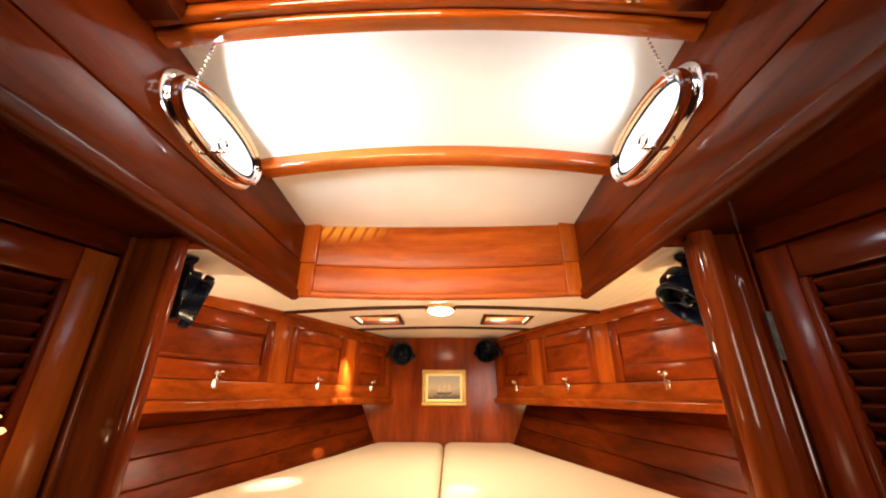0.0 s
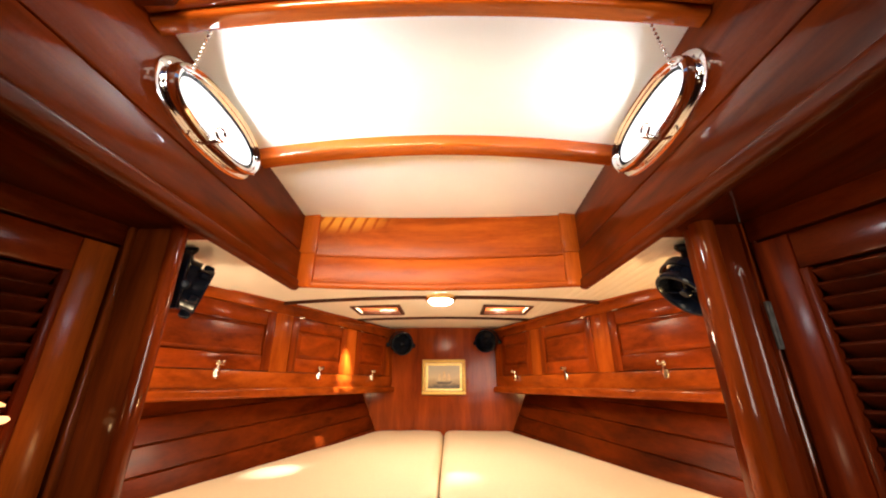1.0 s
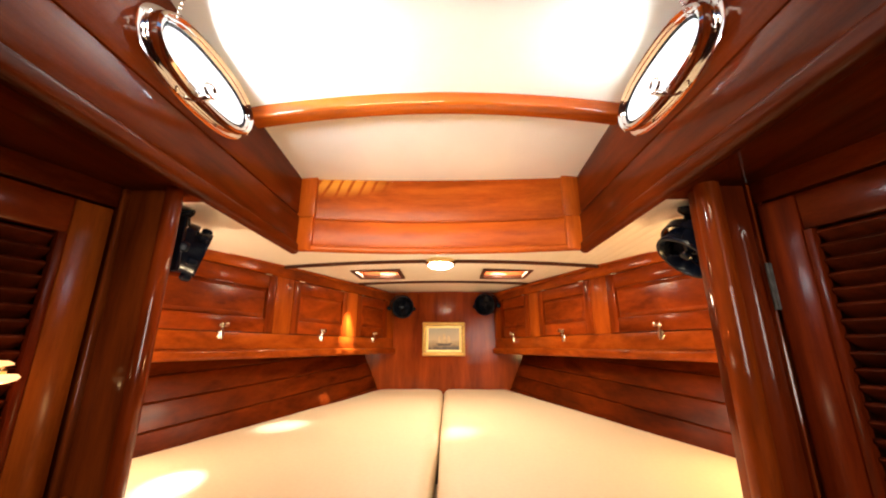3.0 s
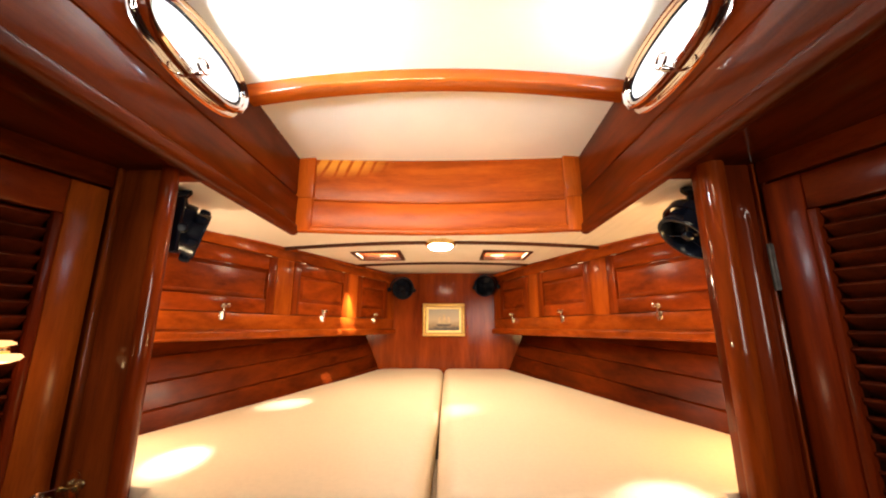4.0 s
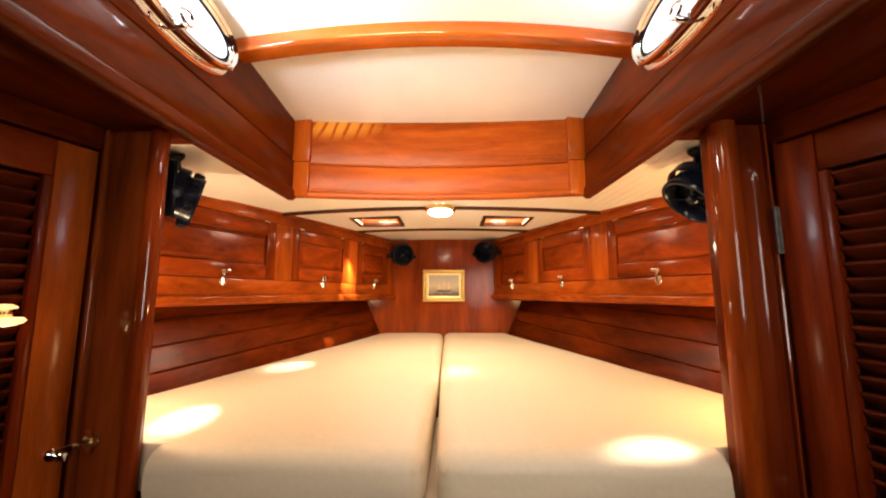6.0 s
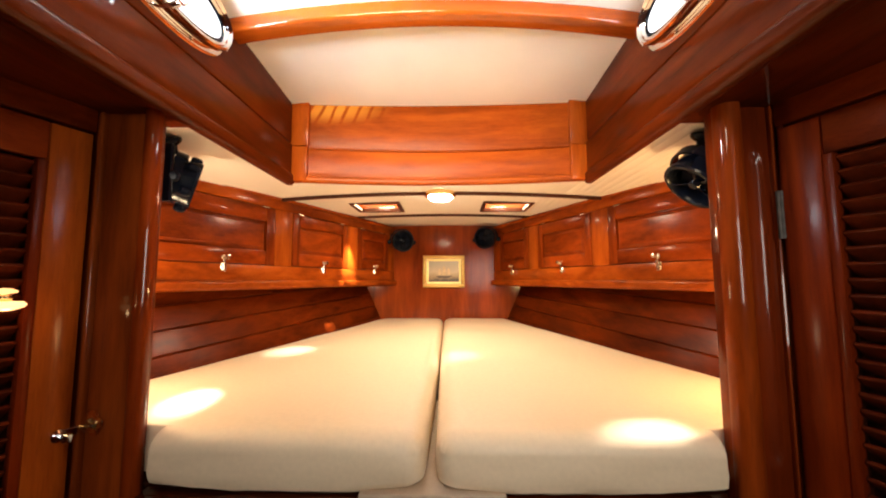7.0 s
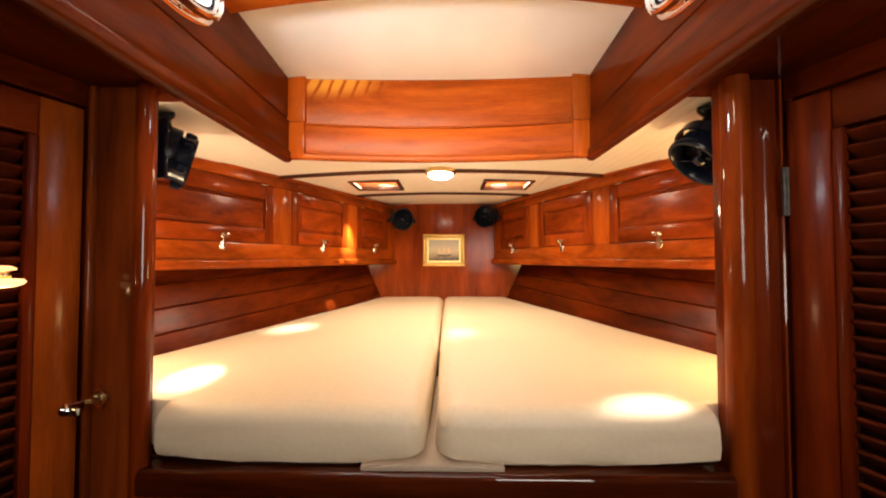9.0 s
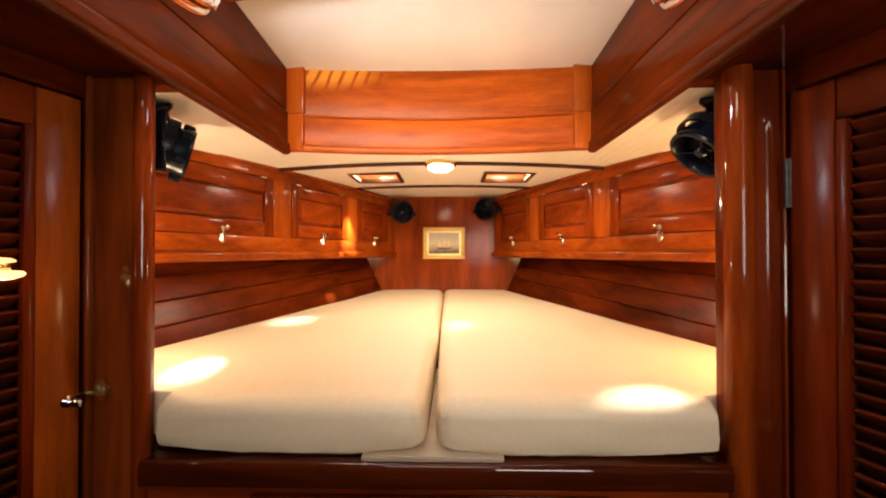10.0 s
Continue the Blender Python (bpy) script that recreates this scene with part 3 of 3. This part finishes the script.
part("backplate", lathe([(0, 0.006), (0.016, 0.005), (0.018, 0.0), (0, 0.0)], 20, wm @ Matrix.Translation((0, 0.002, 0.01)) @ Matrix.Rotation(radians(-90), 4, "X")), BRASS, wl)
part("arm", tube([wm @ Vector((0, 0.004, 0.01)), wm @ Vector((0, 0.022, 0.018)), wm @ Vector((0, 0.034, 0.026))], 0.003), BRASS, wl)
part("collar", lathe([(0, 0.020), (0.010, 0.018), (0.012, 0.012), (0.010, 0.006), (0, 0.006)], 20, wm @ Matrix.Translation((0, 0.036, 0.0))), BRASS, wl)
part("upper_glow", lathe([(0, 0.030), (0.010, 0.029), (0.017, 0.025), (0.017, 0.022), (0, 0.019)], 24, wm @ Matrix.Translation((0, 0.036, 0.0))), GLOW_UPPER, wl, "orange glow of the reflection")
part("lower_glow", lathe([(0, -0.009), (0.014, -0.008), (0.025, -0.004), (0.029, 0.001), (0.025, 0.006), (0, 0.008)], 28, wm @ Matrix.Translation((0, 0.036, 0.0))), GLOW_LOWER, wl, "bright glow of the reflection")

# point light added for the orange glow around it
point_lamp("reflection_glow", wm @ Vector((0, 0.050, -0.012)), 0.05, WARM, 0.006)

# ---- overhead cabinets ----


def latch(m0, u, z):
    """A small turn catch with a drop tab."""
    m = m0 @ Matrix.Translation((u, 0, z)) @ Matrix.Scale(1.4, 4) @ Matrix.Translation((-u, 0, -z))
    b = lathe([(0, 0.022), (0.006, 0.021), (0.0075, 0.017), (0.005, 0.011), (0.004, 0.002), (0.010, 0.0), (0, 0)], 14, m @ Matrix.Translation((u, 0, z)) @ Matrix.Rotation(radians(-90), 4, "X"))
    lathe([(0, 0.016), (0.004, 0.015), (0.0055, 0.012), (0.003, 0.004), (0, 0.0)], 12, m @ Matrix.Translation((u + 0.012, 0.002, z - 0.002)) @ Matrix.Rotation(radians(-90), 4, "X"), b)
    # round drop plate with a raised tongue
    lathe([(0, 0.004), (0.0085, 0.004), (0.010, 0.002), (0.010, 0), (0, 0)], 18, m @ Matrix.Translation((u + 0.002, 0.001, z - 0.026)) @ Matrix.Rotation(radians(-90), 4, "X"), b, 1.0, 1.35)
    box(u - 0.001, u + 0.006, 0.003, 0.010, z - 0.040, z - 0.006, 0.0015, 1, b, m)
    return b


def outer_face(b, out):
    """The face of a slab that looks along out, turned that way."""
    f = max(b.faces, key=lambda q: q.calc_center_median().dot(out))
    b.normal_update()
    if f.normal.dot(out) < 0:
        bmesh.ops.reverse_faces(b, faces=b.faces[:])
        b.normal_update()
    return [f]


def cabinet(side):
    n = math.hypot(1, 0.37)
    m = frame_matrix((side * 0.36, BOW - 0.002, 0), (side * 0.37, -1, 0), (-side, -0.37, 0))
    cb = thing("overhead_cabinet", "varnished mahogany overhead cabinet with three raised-panel doors", "cabinet", group="cabinets along the hull")

    def bx(u0, u1, v0, v1, z0, z1, bevel=0.002, segs=2):
        return box(u0, u1, v0, v1, z0, z1, bevel, segs, None, m)

    spans = [(2.545, 2.200), (2.108, 1.700), (1.604, 1.08)]
    us = [((BOW - a) * n, (BOW - c) * n) for a, c in spans]
    ends = [0.0] + [e for pair in us for e in pair] + [1.93]
    for u0, u1 in zip(ends[::2], ends[1::2]):
        part("stile", bx(u0, u1, -0.02, 0.0, 1.369, 1.624, 0.0015), SATIN_Z, cb)
    part("top_rail", bx(0.0, 1.93, -0.02, 0.0, 1.625, 1.69, 0.0015), SATIN_Y, cb)
    part("bottom_rail", bx(0.0, 1.93, -0.02, 0.0, 1.295, 1.368, 0.0015), SATIN_Y, cb)
    part("ledge", sweep(rounded(0.034, 0.038, 0.012), [m @ Vector((u, 0.004, 1.285)) for u in (0.0, 0.9, 1.93)]), SATIN_Y, cb, "rounded ledge moulding")
    part("body", bx(0.0, 1.93, -0.16, -0.03, 1.30, 1.68, 0), DARK, cb)
    part("bottom_board", bx(0.0, 1.93, -0.17, -0.014, 1.272, 1.290, 0.002), SATIN_Y, cb)
    part("cornice", sweep(rounded(0.016, 0.014, 0.005), [m @ Vector((u, 0.005, 1.676)) for u in (0.0, 0.9, 1.93)]), SATIN_Y, cb)
    for u0, u1 in us:
        out = Vector((-side, -0.37, 0)).normalized()
        a, c, fw, fz = u0 + 0.0025, u1 - 0.0025, 0.046, 0.060
        d = part("door", bx(a, c, -0.028, -0.012, 1.3715, 1.6215, 0), DOOR_Y, cb)
        for e0, e1 in ((a, a + fw), (c - fw, c)):
            part("stile", bx(e0, e1, -0.0118, 0.0020, 1.3715, 1.6215, 0.003), DOOR_Z, d)
        for z0, z1 in ((1.3715, 1.3715 + fz), (1.6215 - fz, 1.6215)):
            part("rail", bx(a + fw + 0.0003, c - fw - 0.0003, -0.0118, 0.0017, z0, z1, 0.003), DOOR_Y, d)
        b = bx(a + fw + 0.001, c - fw - 0.001, -0.0116, -0.0080, 1.3715 + fz + 0.001, 1.6215 - fz - 0.001, 0)
        bmesh.ops.recalc_face_normals(b, faces=b.faces[:])
        f = outer_face(b, out)
        bmesh.ops.inset_region(b, faces=f, thickness=0.003, depth=0.0)
        bmesh.ops.inset_region(b, faces=f, thickness=0.020, depth=0.0085)
        bmesh.ops.inset_region(b, faces=f, thickness=0.0012, depth=0.0012)
        part("panel", b, DOOR_Y, d, smooth=False)
        for uh in (u0 + 0.055, u1 - 0.055):
            part("hinge", bx(uh - 0.016, uh + 0.016, -0.001, 0.0025, 1.6205, 1.6255, 0.0008, 1), NICKEL, d, "small nickel hinge")
        part("catch", latch(m, (u0 + u1) / 2 - (0.035 if u0 > 1 else 0.005), 1.394), NICKEL, d, "small nickel turn catch")
    return cb


for side in (-1, 1):
    cabinet(side)

# ---- cushions ----


def steps(length, rad, n):
    """Places from 0 to length, closer over the rounded edges."""
    edge = [rad * (1 - math.cos(radians(90 * k / 7))) for k in range(8)]
    mid = [rad + (length - 2 * rad) * k / n for k in range(1, n)]
    return edge + mid + [length - e for e in edge[::-1]]


def cushion(side):
    """A wedge-shaped cushion: narrow between the columns, then out to the hull."""
    y0, y1, base, top, rad = 0.746, BOW - 0.010, 0.881, 0.994, 0.046

    def inner(y):
        return 0.003 + 0.009 * max(0.0, (1.7 - y) / 0.95) ** 1.5

    def outer(y):
        k = min(1.0, max(0.0, (y - 0.805) / 0.045))
        k = k * k * (3 - 2 * k)
        return side_x * (1 - k) + (hull_x(y, 1.0) - 0.010) * k

    side_x = 0.583 if side > 0 else 0.567
    us, vs = steps(1.0, 0.07, 18), [v / (y1 - y0) for v in steps(y1 - y0, rad, 48)]
    b = bmesh.new()
    grid = []
    for v in vs:
        y = y0 + (y1 - y0) * v
        row = []
        for u in us:
            a, c = inner(y), outer(y)
            x = a + (c - a) * u
            ex, ey = max(0.0, rad - min(x - a, c - x)), max(0.0, rad - min(y - y0, y1 - y))
            sx, sy = (1 if x - a < c - x else -1), (1 if y - y0 < y1 - y else -1)
            if sx < 0 and y < 0.85:
                ex *= 0.3 + 0.7 * max(0.0, (y - 0.80) / 0.05)
            d = math.hypot(ex, ey)
            px, py = x, y
            if d > rad:
                px, py = x + sx * ex * (1 - rad / d), y + sy * ey * (1 - rad / d)
            drop = rad - math.sqrt(max(0.0, rad * rad - min(d, rad) ** 2))
            tuck = min(1.0, max(0.0, (y - 0.84) / 0.10)) if sx < 0 and ex >= ey else 0.0
            z = top + 0.023 * (y - 0.75) - (0.82 - 0.40 * tuck) * drop
            z += 0.0035 * noise.noise(Vector((px * 3 + side, py * 3, 0.3))) + 0.0015 * noise.noise(Vector((px * 11, py * 9, side)))
            row.append(b.verts.new((side * px, py, z)))
        grid.append(row)
    for r0, r1 in zip(grid, grid[1:]):
        for k in range(len(us) - 1):
            b.faces.new((r0[k], r0[k + 1], r1[k + 1], r1[k]))
    loop = grid[0][:] + [g[-1] for g in grid[1:]] + grid[-1][-2::-1] + [g[0] for g in grid[-2:0:-1]]
    mx, my = side * 0.45, 1.6
    prev = loop
    for h, inset in ((0.75, -0.0015), (0.5, -0.002), (0.25, 0.0), (0.10, 0.004), (0.0, 0.014)):
        ring = []
        for v in loop:
            q = v.co
            n = Vector((mx - q.x, my - q.y, 0)).normalized()
            lift = 0.012 * max(0.0, 1 - min(abs(q.x), abs(side_x - abs(q.x))) / 0.16) if q.y < 0.80 else 0.0
            low = base + lift
            w = (0.006 * noise.noise(Vector((q.x * 9 + h * 3, q.y * 3, h * 3 + side))) + 0.003 * noise.noise(Vector((q.x * 26, h * 5, side)))) if q.y < 0.80 else 0.0
            ring.append(b.verts.new((q.x + n.x * inset, q.y + n.y * inset + w, low + (q.z - low) * h)))
        m = len(loop)
        for k in range(m):
            b.faces.new((prev[k], prev[(k + 1) % m], ring[(k + 1) % m], ring[k]))
        prev = ring
    b.faces.new(prev)
    bmesh.ops.triangulate(b, faces=[f for f in b.faces if len(f.verts) > 4])
    return solid("berth_cushion", b, VINYL, "cream upholstered wedge-shaped berth cushion", "cushion", group="berth cushions")


for side in (-1, 1):
    cushion(side)
solid("cushion_liner", box(-0.140, 0.150, 0.738, 1.3, 0.876, 0.888, 0.003), LINER, "beige padded liner showing under the cushions", "liner")

# ---- deckhead fittings ----
for y in (1.63, 2.19):
    half = cab_x(y) - 0.004
    pts = [(half * (k / 12 - 1), y, deckhead(half * (k / 12 - 1)) - 0.004) for k in range(25)]
    solid("deck_batten", sweep([(-0.016, 0.006), (-0.016, -0.002), (-0.010, -0.007), (0.010, -0.007), (0.016, -0.002), (0.016, 0.006)], pts), DARK, "thin dark batten across the deckhead", "trim", "structure")

for side in (-1, 1):
    w = thing("light_well", "recessed wooden light well in the deckhead, lit warm", "skylight", group="light wells")
    xc, yc = side * 0.342, 1.921
    zc = deckhead(0.342)
    for x0, x1, y0, y1 in ((-0.128, -0.112, -0.117, 0.117), (0.112, 0.128, -0.117, 0.117), (-0.112, 0.112, -0.117, -0.101), (-0.112, 0.112, 0.101, 0.117)):
        part("frame", box(xc + x0, xc + x1, yc + y0, yc + y1, zc - 0.010, zc + 0.012, 0.002), DARK, w, "dark wooden edging")
    for x0, x1, y0, y1 in ((-0.125, -0.114, -0.115, 0.115), (0.114, 0.125, -0.115, 0.115), (-0.114, 0.114, -0.115, -0.104), (-0.114, 0.114, 0.104, 0.115)):
        part("side_board", box(xc + x0, xc + x1, yc + y0, yc + y1, zc + 0.012, zc + 0.10), BEAM, w)
    part("pane", box(xc - 0.113, xc + 0.113, yc - 0.103, yc + 0.103, zc + 0.036, zc + 0.042), WELL_GLASS, w, "frosted pane")
    part("bulb", lathe([(0, -0.014), (0.030, -0.012), (0.044, -0.006), (0.046, 0.0), (0, 0.0)], 28, Matrix.Translation((xc - side * 0.012, yc - 0.01, zc + 0.0355))), BULB_GLASS, w, "bright lamp glass")

dl = thing("dome_light", "round brass dome light with a lit opal glass", "lamp", (0, 1.62, 0))
zc = deckhead(0) - 0.002
part("rim", lathe([(0.066, 0.0), (0.070, -0.006), (0.070, -0.016), (0.064, -0.022), (0.056, -0.022), (0.056, 0.0)], 40, Matrix.Translation((0, 0, zc))), BRASS, dl)
part("glass", lathe([(0.056, -0.014), (0.054, -0.026), (0.044, -0.034), (0.024, -0.039), (0, -0.040)], 40, Matrix.Translation((0, 0, zc))), LAMP_GLASS, dl, "opal glass")

# ---- ports ----


def port(side):
    """An oval opening port, lid hung from a chain."""
    p = thing("porthole", "polished chrome oval porthole with daylight behind, held by a chain", "porthole", (side * TRUNK, 0.69, 1.915), "portholes")
    m = Matrix(((0, 0, -side), (1, 0, 0), (0, 1, 0))).to_4x4()
    # after the turn: local x runs along the hull, local y upward, z inward
    a, c = 0.185, 0.088

    def ring(prof):
        return oval(prof, m, a, c)

    part("flange", ring([(0.0, 0.0), (0.0, 0.006), (-0.006, 0.009), (-0.020, 0.010), (-0.022, 0.0)]), CHROME, p)
    part("lid_rim", ring([(-0.015, 0.010), (-0.011, 0.022), (-0.013, 0.036), (-0.018, 0.040), (-0.022, 0.036), (-0.024, 0.033), (-0.029, 0.034), (-0.033, 0.030), (-0.036, 0.020), (-0.036, 0.010)]), CHROME, p)
    part("gasket", ring([(-0.034, 0.0245), (-0.034, 0.028), (-0.038, 0.028), (-0.040, 0.0245)]), BLACK, p, "thin dark rubber gasket")
    part("glass", oval_disc(m, a - 0.035, c - 0.035, 0.020), PORT_GLASS, p, "daylit glass")
    # dogs and hinge
    b = lathe([(0, 0.0), (0.007, 0.0), (0.007, 0.05), (0.004, 0.055), (0, 0.055)], 14, m @ Matrix.Translation((-0.035, -0.070, 0.005)))
    part("dog_bolt", b, CHROME, p)
    b = tube([(-0.035 + 0.018 * math.cos(t), -0.052 + 0.014 * math.sin(t), 0.058) for t in [2 * math.pi * k / 18 for k in range(18)]], 0.0035, True, m)
    part("dog_ring", b, CHROME, p)
    b = lathe([(0, -0.03), (0.007, -0.03), (0.007, 0.03), (0, 0.03)], 12, m @ Matrix.Translation((0.168, -0.004, 0.020)) @ Matrix.Rotation(radians(90), 4, "X"))
    lathe([(0, -0.012), (0.010, -0.012), (0.010, 0.012), (0, 0.012)], 12, m @ Matrix.Translation((0.168, -0.004, 0.020)) @ Matrix.Rotation(radians(90), 4, "X"), b)
    part("hinge", b, CHROME, p)
    for t in range(8):
        a2 = 2 * math.pi * (t + 0.5) / 8
        part("screw", lathe([(0, 0.003), (0.0045, 0.002), (0.0055, 0.0), (0, 0)], 10, m @ Matrix.Translation(((a - 0.011) * math.cos(a2), (c - 0.011) * math.sin(a2), 0.010))), CHROME, p)
    # chain from the lid up to the roof
    links = bmesh.new()
    top = Vector((-side * 0.092, -0.179, 0.119))
    low = Vector((-side * 0.038, -0.137, 0.030))
    for k in range(13):
        q = low.lerp(top, k / 12)
        ball(0.0040, q, links, 8)
    part("chain", links, CHROME, p)
    return p


for side in (-1, 1):
    port(side)

# ---- fans ----


def fan(at, aim, mount, plate=None, r=0.072, lugs=0):
    """A small ducted cabin fan on a yoke; aim is where it blows, mount where its foot is fixed."""
    f = thing("cabin_fan", "black plastic cabin fan on a bracket", "fan", at, "cabin fans")
    q = Vector(aim).to_track_quat("Z", "Y").to_matrix().to_4x4()
    # flared drum, open at the mouth, with a stepped back
    part("housing", lathe([(0, -0.074), (0.034, -0.072), (0.046, -0.062), (0.050, -0.048), (r - 0.008, -0.040), (r - 0.002, -0.028), (r - 0.001, 0.02), (r + 0.004, 0.040), (r + 0.002, 0.046), (r - 0.006, 0.046), (r - 0.011, 0.036), (r - 0.012, -0.030), (0, -0.034)], 40, q), BLACK, f)
    part("motor", lathe([(0, -0.030), (0.026, -0.028), (0.026, 0.004), (0.018, 0.016), (0, 0.020)], 24, q), BLACK, f)
    for k in range(5):
        b = box(0.020, r - 0.014, -0.020, 0.020, -0.0012, 0.0012, 0.001, 1, None, q @ Matrix.Rotation(2 * math.pi * k / 5, 4, "Z") @ Matrix.Translation((0, 0, 0.004)) @ Matrix.Rotation(radians(30), 4, "X"))
        part("blade", b, BLACK, f)
    mt = Vector(mount) - Vector(at)
    for k in range(3):
        a = 2 * math.pi * (k + 0.3) / 3
        c, d = math.cos(a), math.sin(a)
        part("guard_rib", tube([q @ Vector((0.006 * c, 0.006 * d, 0.034)), q @ Vector(((r - 0.008) * c, (r - 0.008) * d, 0.036))], 0.0022, False, None, 6), BLACK, f)
    part("hub_cap", lathe([(0, 0.042), (0.012, 0.040), (0.016, 0.034), (0.016, 0.028), (0, 0.028)], 20, q), BLACK, f)
    # flat yoke with clamp knobs
    yk = [q @ (Matrix.Rotation(radians(-96 + 192 * k / 16), 4, "Z") @ Vector((0, r + 0.011, -0.005))) for k in range(17)]
    ax = (q.to_3x3() @ Vector((0, 0, 1))).normalized()
    b = bmesh.new()
    rings = []
    for p in yk:
        n = (p - ax * p.dot(ax)).normalized()
        rings.append([b.verts.new(p + n * u + ax * w) for u, w in ((-0.003, -0.013), (0.003, -0.013), (0.003, 0.013), (-0.003, 0.013))])
    for a, c in zip(rings, rings[1:]):
        for k in range(4):
            b.faces.new((a[k], a[(k + 1) % 4], c[(k + 1) % 4], c[k]))
    b.faces.new(rings[0])
    b.faces.new(rings[-1][::-1])
    part("yoke", b, BLACK, f)
    for e in (yk[0], yk[-1]):
        n = (e - ax * e.dot(ax)).normalized()
        part("knob", lathe([(0, 0.020), (0.010, 0.019), (0.015, 0.014), (0.016, 0.0), (0.012, -0.006), (0, -0.006)], 18, Matrix.Translation(e) @ n.to_track_quat("Z", "Y").to_matrix().to_4x4()), BLACK, f)
    part("arm", tube([mt, mt * 0.82 + Vector((0, 0, 0.003)), mt * 0.68, mt.normalized() * (r + 0.006)], 0.022, False, None, 12), BLACK, f)
    part("foot", lathe([(0, 0), (0.036, 0), (0.037, 0.008), (0.034, 0.014), (0.024, 0.022), (0, 0.024)], 28, Matrix.Translation(mt) @ (-mt).to_track_quat("Z", "Y").to_matrix().to_4x4()), BLACK, f)
    for k in range(lugs):
        a = 2 * math.pi * (k + 0.5) / lugs
        part("lug", lathe([(0, 0.012), (0.008, 0.011), (0.012, 0.006), (0.013, -0.010), (0.009, -0.016), (0, -0.016)], 14, q @ Matrix.Translation(((r + 0.004) * math.cos(a), (r + 0.004) * math.sin(a), 0.030))), BLACK, f)
    if plate:
        b = box(*[c - at[k // 2] for k, c in enumerate(plate)], 0.006, 2)
        part("bracket", b, BLACK, f)
    return f


fan((-0.700, 0.95, 1.574), (0.80, 0.62, -0.25), (-0.700, 0.90, 1.676), (-0.730, -0.652, 0.866, 0.882, 1.500, 1.650), 0.064, 6)
fan((0.692, 0.92, 1.572), (-0.66, 0.05, -0.66), (0.692, 0.895, 1.676))
fan((-0.295, 2.555, 1.580), (0.35, -1, -0.1), (-0.295, 2.628, 1.60))
fan((0.300, 2.555, 1.598), (-0.45, -1, -0.1), (0.300, 2.628, 1.62))

# ---- picture ----
pc = thing("framed_picture", "small gilt-framed painting of a sailing ship at sea", "picture", (0.0, BOW - 0.002, 1.365))
for x0, x1, z0, z1 in ((-0.150, 0.150, 0.092, 0.115), (-0.150, 0.150, -0.115, -0.092), (-0.150, -0.127, -0.092, 0.092), (0.127, 0.150, -0.092, 0.092)):
    part("frame", box(x0, x1, -0.024, 0.0, z0, z1, 0.006, 3), GILT, pc)


def painting():
    m, nt, p = mat("sea_painting")
    tc = nt.nodes.new("ShaderNodeTexCoord")
    sep = nt.nodes.new("ShaderNodeSeparateXYZ")
    nt.links.new(tc.outputs["Object"], sep.inputs[0])
    rng = nt.nodes.new("ShaderNodeMapRange")
    rng.inputs["From Min"].default_value, rng.inputs["From Max"].default_value = -0.092, 0.092
    n = nt.nodes.new("ShaderNodeTexNoise")
    n.inputs["Scale"].default_value, n.inputs["Detail"].default_value = 22, 6
    nt.links.new(tc.outputs["Object"], n.inputs[0])
    mad = nt.nodes.new("ShaderNodeMath")
    mad.operation = "MULTIPLY_ADD"
    mad.inputs[1].default_value = 0.05
    nt.links.new(n.outputs[0], mad.inputs[0])
    nt.links.new(sep.outputs[2], mad.inputs[2])
    nt.links.new(mad.outputs[0], rng.inputs[0])
    r = nt.nodes.new("ShaderNodeValToRGB")
    e = r.color_ramp.elements
    e[0].position, e[0].color = 0.0, (0.05, 0.035, 0.02, 1)
    e[1].position, e[1].color = 1.0, (0.40, 0.36, 0.28, 1)
    for q, c in ((0.30, (0.08, 0.055, 0.03)), (0.40, (0.30, 0.19, 0.09)), (0.6, (0.52, 0.40, 0.24))):
        x = e.new(q)
        x.color = (*c, 1)
    nt.links.new(rng.outputs[0], r.inputs[0])
    nt.links.new(r.outputs[0], p.inputs["Base Color"])
    p.inputs["Roughness"].default_value = 0.35
    return m


for x0, x1, z0, z1 in ((-0.125, 0.125, 0.074, 0.090), (-0.125, 0.125, -0.090, -0.074), (-0.125, -0.109, -0.074, 0.074), (0.109, 0.125, -0.074, 0.074)):
    part("slip", box(x0, x1, -0.018, -0.004, z0, z1, 0.004, 2), GOLD, pc, "bright gold inner slip")


def flat(points):
    b = bmesh.new()
    f = b.faces.new([b.verts.new((x, -0.0122, z)) for x, z in points])
    k = bmesh.ops.extrude_face_region(b, geom=[f])
    bmesh.ops.translate(b, verts=[v for v in k["geom"] if isinstance(v, bmesh.types.BMVert)], vec=(0, -0.0008, 0))
    return b


part("painted_hull", flat([(-0.055, -0.030), (-0.040, -0.046), (0.040, -0.046), (0.062, -0.026), (0.030, -0.032)]), PAINT_DARK, pc)
for x, h, w in ((-0.030, 0.045, 0.020), (0.002, 0.060, 0.024), (0.034, 0.048, 0.020)):
    part("painted_sail", flat([(x - w / 2, -0.026), (x + w / 2, -0.026), (x + w * 0.55, -0.026 + h * 0.5), (x + w * 0.25, -0.026 + h), (x - w * 0.25, -0.026 + h), (x - w * 0.45, -0.026 + h * 0.5)]), PAINT_PALE, pc)
part("canvas", box(-0.128, 0.128, -0.012, -0.002, -0.093, 0.093), painting(), pc)
